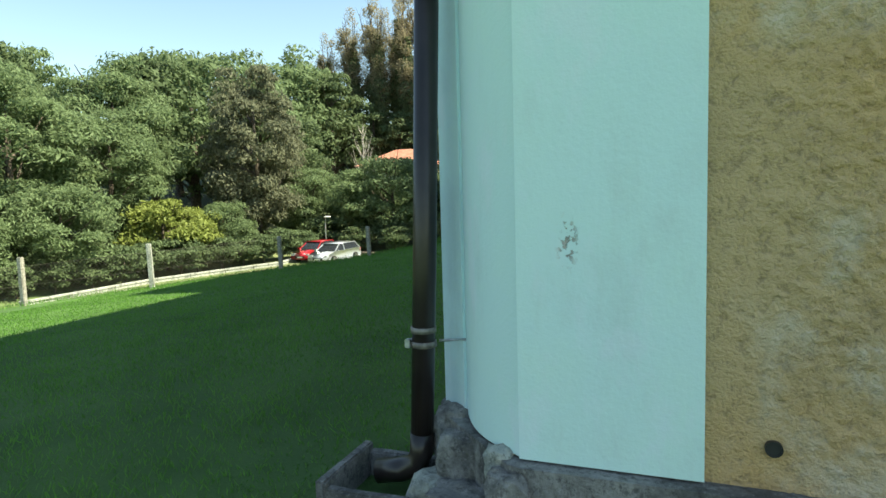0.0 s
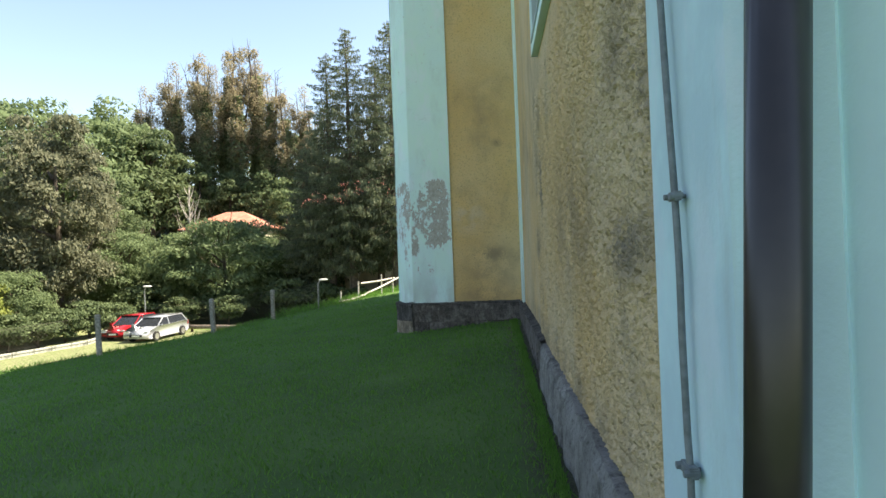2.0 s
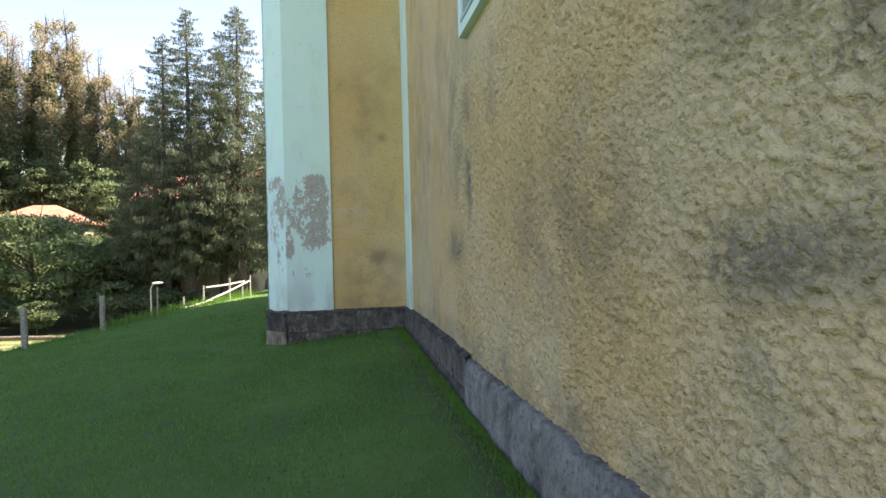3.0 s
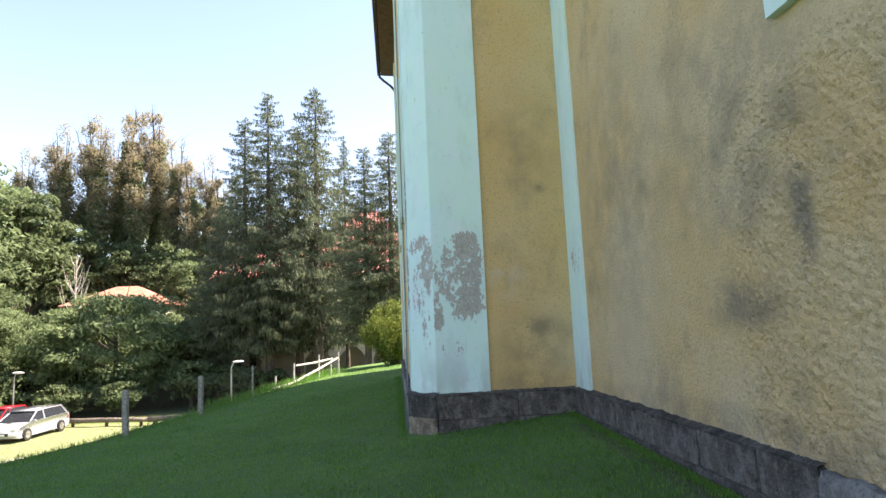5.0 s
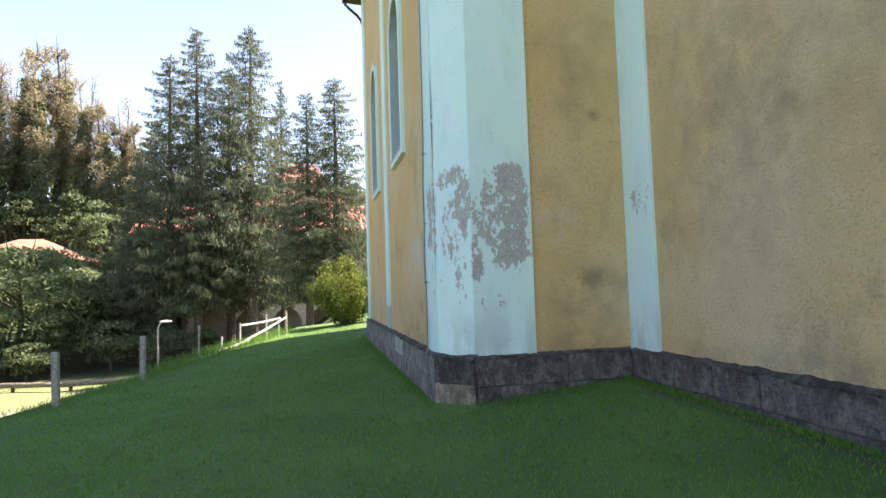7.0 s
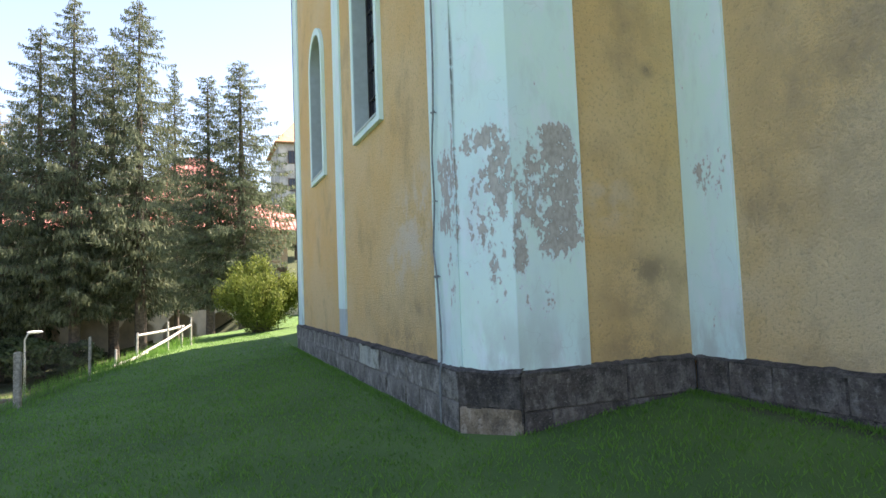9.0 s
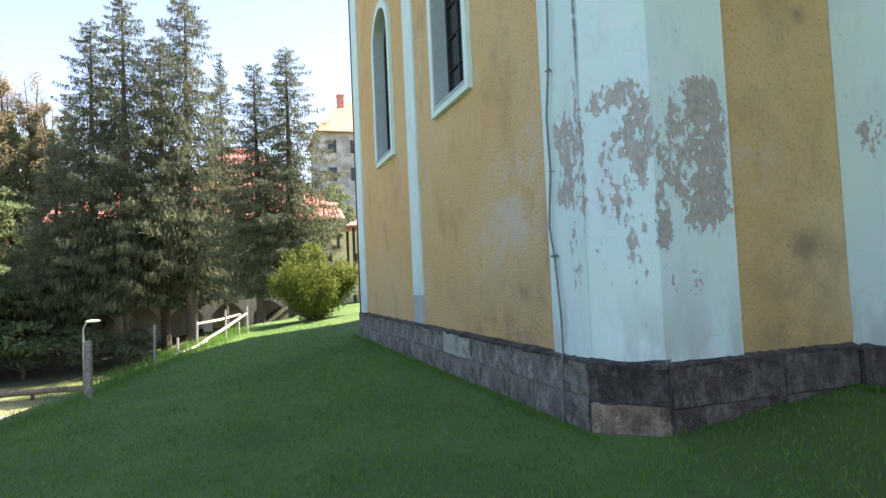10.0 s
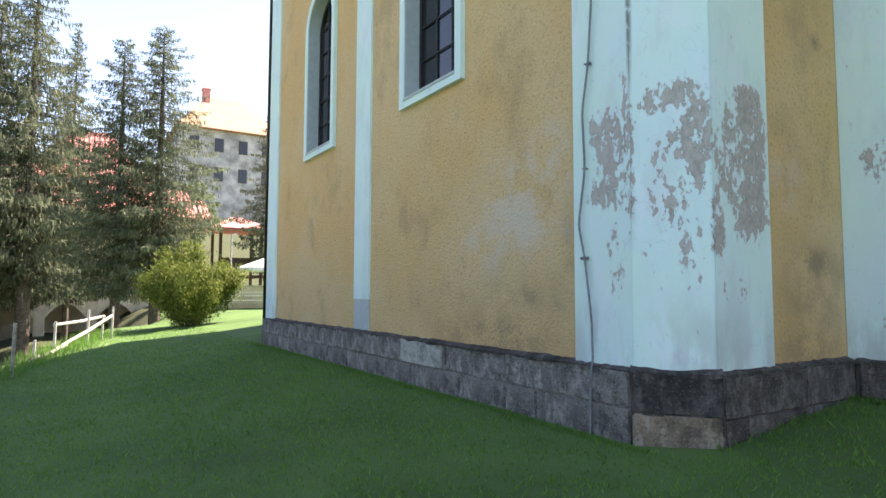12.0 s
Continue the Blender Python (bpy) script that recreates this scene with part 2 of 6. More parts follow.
def ground_material():
    """One sheet: mown lawn, pale gravel road and rough grass of the car park, forest floor on the slopes."""
    m = Nodes("ground_cover", 0.95)
    x, y = m.axis(0), m.axis(1)
    n = m.noise(0.6, 5)
    n2 = m.noise(7.0, 5, 0.65)
    n3 = m.noise(60.0, 4, 0.7)
    lawn = m.mix(m.step(n, 0.3, 0.7), (0.063, 0.142, 0.028), (0.108, 0.215, 0.045))
    lawn = m.mix(m.math("MULTIPLY", m.step(n3, 0.35, 0.65), 0.6), m.mix(0.35, lawn, (0.02, 0.045, 0.01)), lawn)
    lawn = m.mix(m.math("MULTIPLY", m.step(n2, 0.6, 0.75), 0.35), lawn, (0.12, 0.17, 0.04))
    strip = m.math("MULTIPLY", m.math("MULTIPLY", m.step(m.math("ADD", x, m.math("MULTIPLY", n2, 0.5)), -0.22, 0.1), m.step(y, 12.6, 12.0)), m.math("MULTIPLY", m.step(y, 2.3, 2.9), m.step(x, 0.9, 0.5)))
    lawn = m.mix(m.math("MULTIPLY", strip, 0.85), lawn, m.mix(m.step(n3, 0.4, 0.6), (0.035, 0.03, 0.02), (0.09, 0.075, 0.05)))
    gravel = m.mix(m.step(n3, 0.3, 0.7), (0.42, 0.40, 0.36), (0.62, 0.60, 0.56))
    worn = m.mix(m.step(n2, 0.42, 0.6), (0.13, 0.18, 0.06), (0.25, 0.25, 0.13))
    edge = m.math("ADD", m.math("SUBTRACT", m.math("MULTIPLY", x, -0.69), m.math("MULTIPLY", y, -0.72)), m.math("MULTIPLY", n, 1.6))
    lot = m.mix(m.step(edge, 37.0, 38.4), gravel, worn)
    lot = m.mix(m.step(m.math("ADD", y, m.math("MULTIPLY", n, 3.0)), 27.0, 24.5), lot, m.mix(0.5, worn, lawn))
    floor = m.mix(m.step(n2, 0.35, 0.65), (0.025, 0.04, 0.012), (0.07, 0.085, 0.03))
    floor = m.mix(m.math("MULTIPLY", m.step(x, -27.5, -26.5), m.step(y, 47.0, 45.5)), floor, m.mix(m.step(n2, 0.4, 0.6), lawn, (0.16, 0.17, 0.06)))
    lot = m.mix(m.math("MULTIPLY", m.step(m.math("ADD", m.math("ADD", y, m.math("MULTIPLY", x, 0.16)), n), 40.0, 40.9), m.step(x, -28.0, -27.0)), lot, floor)
    z = m.axis(2)
    low = m.step(m.math("ADD", z, m.math("MULTIPLY", n2, 0.3)), -3.35, -3.6)
    ahead = m.math("SUBTRACT", y, 18.5)
    side = m.math("SUBTRACT", x, m.math("MINIMUM", m.math("MULTIPLY", ahead, 0.25), m.math("MULTIPLY", ahead, 0.6)))
    out = m.step(side, -9.2, -9.9)
    outer = m.math("MAXIMUM", out, m.step(y, 50.0, 53.0))
    col = m.mix(outer, lawn, m.mix(low, floor, lot))
    m.colour(col)
    m.bump(m.math("ADD", n3, n2), 0.03, 0.8)
    return m.mat


OCHRE = ochre_material(
    "ochre_render", (0.69, 0.455, 0.20), (0.69, 0.50, 0.265), (0.25, 0.19, 0.12), 0.34,
    stains=(((-0.37, 13.0, 3.13), 0.02, 0.14, (1, 1, 1), 0.9), ((-0.55, 13.0, 0.95), 0.1, 0.5, (1, 1, 2.4), 0.6), ((-0.6, 13.0, 3.9), 0.2, 0.9, (1, 1, 0.7), 0.35), ((-0.7, 13.0, 0.05), 0.1, 0.4, (0.5, 1, 1), 0.6), ((-2.5, 14.9, 0.62), 0.03, 0.25, (1, 1, 1.4), 0.6), ((-2.5, 15.6, 0.1), 0.1, 0.4, (1, 0.25, 1), 0.6), ((-2.5, 14.35, 1.2), 0.02, 0.3, (1, 2, 0.5), 0.5), ((-2.5, 15.1, 0.5), 0.2, 1.1, (1, 0.75, 1.3), 0.3), ((-0.6, 13.0, 0.7), 0.2, 0.9, (1, 1, 1.2), 0.5), ((-2.5, 16.6, 0.4), 0.1, 0.9, (1, 0.5, 1.6), 0.2)),
    washes=(((-2.5, 15.0, 1.55), 0.2, 1.0, (1, 0.8, 1.1), 0.8), ((-2.5, 15.9, 1.1), 0.1, 0.7, (1, 0.8, 1.4), 0.6), ((-2.5, 14.6, 2.1), 0.1, 0.5, (1, 1, 1), 0.5), ((-1.0, 13.0, 1.7), 0.1, 0.5, (1, 1, 1), 0.35)), relief=0.026)
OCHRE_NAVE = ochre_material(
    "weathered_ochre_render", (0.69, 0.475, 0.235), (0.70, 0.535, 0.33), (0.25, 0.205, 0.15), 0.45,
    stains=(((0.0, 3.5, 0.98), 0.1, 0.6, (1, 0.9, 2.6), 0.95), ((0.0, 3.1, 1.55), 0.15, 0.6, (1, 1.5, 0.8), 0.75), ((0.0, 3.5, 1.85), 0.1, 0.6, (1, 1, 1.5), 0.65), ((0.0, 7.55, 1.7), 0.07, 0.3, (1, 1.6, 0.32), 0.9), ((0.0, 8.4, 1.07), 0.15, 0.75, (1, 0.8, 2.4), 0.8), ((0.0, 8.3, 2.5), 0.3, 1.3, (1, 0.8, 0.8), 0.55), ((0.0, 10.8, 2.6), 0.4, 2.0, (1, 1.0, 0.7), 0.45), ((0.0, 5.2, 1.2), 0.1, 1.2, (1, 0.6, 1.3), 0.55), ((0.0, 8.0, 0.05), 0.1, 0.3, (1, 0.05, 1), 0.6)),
    washes=(((1.5, 1.757, 0.3), 0.1, 0.5, (1, 1, 0.6), 0.7), ((1.35, 1.757, 1.5), 0.05, 0.35, (0.6, 1, 1.6), 0.8)), pit_shade=0.36)
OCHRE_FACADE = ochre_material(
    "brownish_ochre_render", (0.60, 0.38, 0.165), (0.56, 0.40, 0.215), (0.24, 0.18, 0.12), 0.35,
    washes=(((1.5, 1.757, 0.3), 0.1, 0.5, (1, 1, 0.6), 0.7), ((1.35, 1.757, 1.5), 0.05, 0.35, (0.6, 1, 1.6), 0.9), ((1.62, 1.757, 0.6), 0.05, 0.4, (1, 1, 1), 0.5)), pit_shade=0.4)
MINT = mint_material()
STONE = stone_material("grey_plinth_stone", (0.11, 0.103, 0.094), (0.255, 0.242, 0.22), (0.54, 0.52, 0.48), 0.6)
DAMPSTONE = stone_material("damp_dark_stone", (0.065, 0.054, 0.05), (0.16, 0.138, 0.127), (0.40, 0.38, 0.35), 0.32)
SOOT = stone_material("blackened_mortar", (0.032, 0.028, 0.027), (0.085, 0.076, 0.07), (0.24, 0.22, 0.2), 0.4)
BROWNSTONE = stone_material("brown_sandstone", (0.15, 0.115, 0.082), (0.30, 0.235, 0.165), (0.48, 0.43, 0.37))
CEMENT = stone_material("grey_cement", (0.13, 0.125, 0.12), (0.25, 0.24, 0.23), (0.42, 0.41, 0.39))
PALE = stone_material("pale_concrete", (0.36, 0.38, 0.33), (0.48, 0.49, 0.44), (0.55, 0.55, 0.5))
PIPE = plain("dark_brown_plastic", (0.022, 0.016, 0.015), 0.32, 0.0, 0.3, 6)
STEEL = plain("galvanised_steel", (0.42, 0.44, 0.46), 0.45, 0.8, 0.25, 30)
ZINC = plain("dull_zinc", (0.22, 0.20, 0.18), 0.6, 0.5, 0.35, 30)
CABLE = plain("grey_cable_sheath", (0.16, 0.18, 0.19), 0.55, 0.0, 0.25, 25)
DARK = plain("dark_iron", (0.03, 0.03, 0.032), 0.5, 0.3)
ROOF = plain("red_roof_tile", (0.57, 0.24, 0.20), 0.85, 0, 0.3, 2.0, 0.02)
SALMON = plain("salmon_roof_tile", (0.46, 0.19, 0.13), 0.85, 0, 0.25, 2.0, 0.02)
ORANGE = plain("orange_roof_tile", (0.52, 0.28, 0.16), 0.85, 0, 0.2, 2.0, 0.02)
CREAM = plain("cream_render", (0.62, 0.55, 0.42), 0.9, 0, 0.15, 1.2, 0.01)
OLDWALL = plain("flaking_grey_render", (0.42, 0.40, 0.37), 0.9, 0, 0.4, 0.7, 0.02)
TIMBER = plain("dark_timber", (0.09, 0.055, 0.035), 0.8, 0, 0.4, 9, 0.006)
LOGWOOD = plain("weathered_brown_log", (0.17, 0.14, 0.11), 0.85, 0, 0.4, 8, 0.01)
SILVERED = plain("weathered_pale_wood", (0.46, 0.44, 0.40), 0.85, 0, 0.3, 14, 0.006)
POST = plain("weathered_concrete_post", (0.30, 0.285, 0.25), 0.95, 0, 0.35, 16, 0.01)
BARK = plain("bark", (0.10, 0.08, 0.06), 0.95, 0, 0.45, 7, 0.03)
PALEBARK = plain("bare_grey_bark", (0.42, 0.38, 0.33), 0.9, 0, 0.3, 7, 0.01)
WHITE = plain("white_paint", (0.78, 0.78, 0.76), 0.6, 0, 0.06, 8)
GREYBOARD = plain("bare_grey_render", (0.40, 0.47, 0.48), 0.9, 0, 0.07, 6, 0.004)
GROUND = ground_material()
LEAF_ACACIA = leaf_material("acacia_leaf", (0.085, 0.125, 0.058), (0.215, 0.285, 0.14), 0.48)
LEAF_DARK = leaf_material("dark_leaf", (0.06, 0.09, 0.045), (0.15, 0.2, 0.095), 0.45)
LEAF_OLIVE = leaf_material("olive_leaf", (0.085, 0.095, 0.06), (0.19, 0.2, 0.125), 0.4)
LEAF_BROWN = leaf_material("browning_leaf", (0.19, 0.175, 0.115), (0.40, 0.35, 0.23), 0.5, 0.18)
LEAF_IVY = leaf_material("ivy_leaf", (0.085, 0.11, 0.06), (0.2, 0.235, 0.12), 0.5)
LEAF_SPRUCE = leaf_material("spruce_needle", (0.062, 0.085, 0.056), (0.175, 0.205, 0.122), 0.4, 0.5)
LEAF_BUSH = leaf_material("golden_yew_leaf", (0.05, 0.085, 0.016), (0.215, 0.26, 0.058), 0.35, 1.8)
LEAF_GOLD = leaf_material("yellow_green_leaf", (0.11, 0.145, 0.03), (0.26, 0.30, 0.085), 0.4, 0.5)
GRASS = leaf_material("grass_blade", (0.08, 0.187, 0.035), (0.155, 0.325, 0.064), 0.5, 0.9)


def glass_material():
    m = Nodes("window_glass", 0.06)
    n = m.noise(1.5, 2)
    m.colour(m.mix(n, (0.018, 0.022, 0.028), (0.035, 0.04, 0.05)))
    m.bsdf.inputs["Specular IOR Level"].default_value = 0.5
    m.bump(m.noise(3.0, 2), 0.004, 0.4)
    return m.mat


GLASS = glass_material()


# ---- mesh helpers ----
def obj(name, bm, material, smooth=False):
    me = bpy.data.meshes.new(name)
    bm.normal_update()
    bm.to_mesh(me)
    bm.free()
    me.materials.append(material)
    if smooth:
        me.polygons.foreach_set("use_smooth", [True] * len(me.polygons))
    return new(name, me)


def part(name, bm, material, parent, label="", smooth=False):
    ob = obj(name, bm, material, smooth)
    ob.parent = parent
    if label:
        tagged(ob, label)
    return ob


def empty(name, x=0, y=0, z=0):
    ob = new(name)
    ob.empty_display_size = 0.2
    ob.location = (x, y, z)
    return ob


def box(bm, x0, x1, y0, y1, z0, z1, bevel=0.0, m=None):
    """A box, bevelled at will, turned and moved by m."""
    tmp = bmesh.new()
    r = bmesh.ops.create_cube(tmp, size=1)
    for v in tmp.verts:
        v.co = ((x0 + x1) / 2 + v.co.x * (x1 - x0), (y0 + y1) / 2 + v.co.y * (y1 - y0), (z0 + z1) / 2 + v.co.z * (z1 - z0))
    if bevel:
        bmesh.ops.bevel(tmp, geom=tmp.edges[:], offset=bevel, segments=2, affect="EDGES", clamp_overlap=True)
    join(bm, tmp, m)
    return bm


def join(bm, tmp, m=None):
    if m is not None:
        tmp.transform(m)
    vs = [bm.verts.new(v.co) for v in tmp.verts]
    tmp.verts.index_update()
    for f in tmp.faces:
        bm.faces.new([vs[v.index] for v in f.verts])
    tmp.free()


def prism(bm, outline, z0, z1):
    """An upright prism over a plan outline."""
    lo = [bm.verts.new((x, y, z0)) for x, y in outline]
    hi = [bm.verts.new((x, y, z1)) for x, y in outline]
    n = len(outline)
    for i in range(n):
        j = (i + 1) % n
        bm.faces.new((lo[i], lo[j], hi[j], hi[i]))
    bm.faces.new(lo[::-1])
    bm.faces.new(hi)
    bmesh.ops.recalc_face_normals(bm, faces=bm.faces[:])
    return bm


def tube(bm, pts, radii, sides=10):
    """A round tube along points, with a radius for each."""
    rings = []
    pts = [Vector(p) for p in pts]
    for i, p in enumerate(pts):
        d = (pts[min(i + 1, len(pts) - 1)] - pts[max(i - 1, 0)]).normalized()
        a = d.cross(Vector((0.31, 0.87, 0.37))).normalized()
        b = d.cross(a)
        r = radii[i] if isinstance(radii, (list, tuple)) else radii
        rings.append([bm.verts.new(p + a * r * math.cos(k * math.tau / sides) + b * r * math.sin(k * math.tau / sides)) for k in range(sides)])
    for u, v in zip(rings, rings[1:]):
        for k in range(sides):
            bm.faces.new((u[k], u[(k + 1) % sides], v[(k + 1) % sides], v[k]))
    bm.faces.new(rings[0][::-1])
    bm.faces.new(rings[-1])
    return bm


def quads(name, centres, side, up, material):
    """A mesh of many loose four-cornered leaves; side and up are half-vectors."""
    c, a, b = (np.asarray(q, dtype=np.float32) for q in (centres, side, up))
    v = np.stack((c - b, c + a * 0.8, c + b, c - a * 0.8), axis=1).reshape(-1, 3)
    n = len(c)
    me = bpy.data.meshes.new(name)
    me.vertices.add(4 * n)
    me.vertices.foreach_set("co", v.ravel())
    me.loops.add(4 * n)
    me.loops.foreach_set("vertex_index", np.arange(4 * n, dtype=np.int32))
    me.polygons.add(n)
    me.polygons.foreach_set("loop_start", np.arange(0, 4 * n, 4, dtype=np.int32))
    me.update(calc_edges=True)
    me.materials.append(material)
    return me


# ---- ground ----
def fence_x(y):
    return -8.9 + np.minimum(0.25 * (y - 18.5), 0.6 * (y - 18.5))


def smooth(a, b, t):
    t = np.clip((t - a) / (b - a), 0, 1)
    return t * t * (3 - 2 * t)


def land(x, y):
    """Height of the ground: lawn beside the church, a bank down to the car park, wooded slopes beyond."""
    x, y = np.asarray(x, dtype=float), np.asarray(y, dtype=float)
    lawn = np.where(x > -2.5, -0.40 + 0.085 * np.minimum(x, 0.5), -0.612 + 0.082 * (x + 2.5))
    lawn = lawn + 0.014 * np.clip(y - 9.5, -4, 4) * smooth(-3.0, -0.5, x)
    lawn = np.maximum(lawn, -2.0)
    d = fence_x(np.minimum(y, 40)) - x
    bank = smooth(0.4, 7.5, d)
    back = smooth(36, 50, y) * 0.75
    drop = np.maximum(bank, back * smooth(0, 4, -1.5 - x))
    low = -3.9 + 1.2 * smooth(46, 60, y) * smooth(-20, -8, x)
    z = lawn * (1 - drop) + low * drop
    west = np.maximum(-30 - x, 0)
    north = np.maximum(y - 66, 0) * smooth(-60, -10, x) + np.maximum(y - 54, 0) * (1 - smooth(-40, -12, x)) * 0.8
    rise = np.minimum(np.hypot(0.22 * west, 0.30 * north), 24) + 0.012 * np.maximum(np.hypot(west, north) - 80, 0)
    south = smooth(-10, -40, y)
    z = z + rise * (1 - 0.6 * south)
    return z


def spread(lo, hi, fine_lo, fine_hi, fine, coarse):
    return np.unique(np.concatenate((np.arange(lo, fine_lo, coarse), np.arange(fine_lo, fine_hi, fine), np.arange(fine_hi, hi + coarse, coarse), [hi])))


def make_ground():
    xs = np.concatenate(([-3000, -1200, -500], spread(-240, 240, -34, 8, 0.5, 8), [500, 1200, 3000]))
    ys = np.concatenate(([-3000, -1200, -500], spread(-200, 320, -4, 60, 0.5, 8), [600, 1400, 3000]))
    gx, gy = np.meshgrid(xs, ys)
    gz = land(gx, gy) + 0.012 * np.sin(gx * 2.1 + np.sin(gy * 1.3)) * np.sin(gy * 1.7)
    me = bpy.data.meshes.new("ground")
    nx, ny = len(xs), len(ys)
    i = np.arange(nx * ny).reshape(ny, nx)
    f = np.stack((i[:-1, :-1], i[:-1, 1:], i[1:, 1:], i[1:, :-1]), axis=-1).reshape(-1, 4)
    me.from_pydata(np.stack((gx, gy, gz), axis=-1).reshape(-1, 3).tolist(), [], f.tolist())
    me.polygons.foreach_set("use_smooth", [True] * len(me.polygons))
    me.materials.append(GROUND)
    return tagged(new("ground", me), "mown green lawn falling to a gravel car park and wooded slopes", "ground", kind="structure")


make_ground()


# ---- church ----
EAVE = 10.15
PLINTH = 0.0
NAVE_E, CHOIR_E = 10.5, 13.0


def frame_of(p0, p1):
    """Plan axes of a wall from p0 to p1 seen from outside with p0 at its right: along, inward."""
    a = (Vector(p1) - Vector(p0)).normalized()
    return a, Vector((a.y, -a.x))


def wall(name, p0, p1, z0, z1, thick, material, openings=(), label="", inset=0.0):
    """A thick wall, with arched openings (u0, u1, sill, spring) going through it."""
    a, n = frame_of(p0, p1)
    base = Vector(p0) + n * inset
    length = (Vector(p1) - Vector(p0)).length
    cuts = [0.0, length]
    for u0, u1, sill, spring in openings:
        cuts += [u0 + (u1 - u0) * (0.5 - 0.5 * math.cos(math.pi * k / 16)) for k in range(17)]
    cuts = sorted(set(round(c, 5) for c in cuts))
    bm = bmesh.new()

    def at(u, d, z):
        q = base + a * u + n * d
        return (q.x, q.y, z)

    def slab(u0, u1, lo0, lo1, hi):
        vs = [bm.verts.new(at(u, d, z)) for u, d, z in ((u0, 0, lo0), (u1, 0, lo1), (u1, 0, hi), (u0, 0, hi), (u0, thick, lo0), (u1, thick, lo1), (u1, thick, hi), (u0, thick, hi))]
        for f in ((0, 1, 2, 3), (7, 6, 5, 4), (0, 4, 5, 1), (1, 5, 6, 2), (2, 6, 7, 3), (3, 7, 4, 0)):
            bm.faces.new([vs[k] for k in f])

    for u0, u1 in zip(cuts, cuts[1:]):
        mid = (u0 + u1) / 2
        hole = next((o for o in openings if o[0] < mid < o[1]), None)
        if not hole:
            slab(u0, u1, z0, z0, z1)
            continue
        h0, h1, sill, spring = hole
        r, c = (h1 - h0) / 2, (h0 + h1) / 2
        top = [spring + math.sqrt(max(r * r - (u - c) ** 2, 0)) for u in (u0, u1)]
        slab(u0, u1, z0, z0, sill)
        slab(u0, u1, top[0], top[1], z1)
    bmesh.ops.remove_doubles(bm, verts=bm.verts[:], dist=0.0005)
    bmesh.ops.recalc_face_normals(bm, faces=bm.faces[:])
    return tagged(obj(name, bm, material), label, "wall", kind="structure")


def strip(name, p0, p1, z0, z1, proud, material, label, depth=0.12):
    """A flat pilaster strip standing proud of a wall."""
    a, n = frame_of(p0, p1)
    q = [Vector(p0) - n * proud, Vector(p1) - n * proud, Vector(p1) + n * depth, Vector(p0) + n * depth]
    bm = prism(bmesh.new(), [(v.x, v.y) for v in q], z0, z1)
    return tagged(obj(name, bm, material), label, "pilaster", kind="structure")


def arch(u0, u1, sill, spring, grow=0.0, steps=20):
    r, c = (u1 - u0) / 2 + grow, (u0 + u1) / 2
    pts = [(c - r, sill - grow), (c + r, sill - grow)]
    return pts + [(c + r * math.cos(math.pi * k / steps), spring + r * math.sin(math.pi * k / steps)) for k in range(steps + 1)]


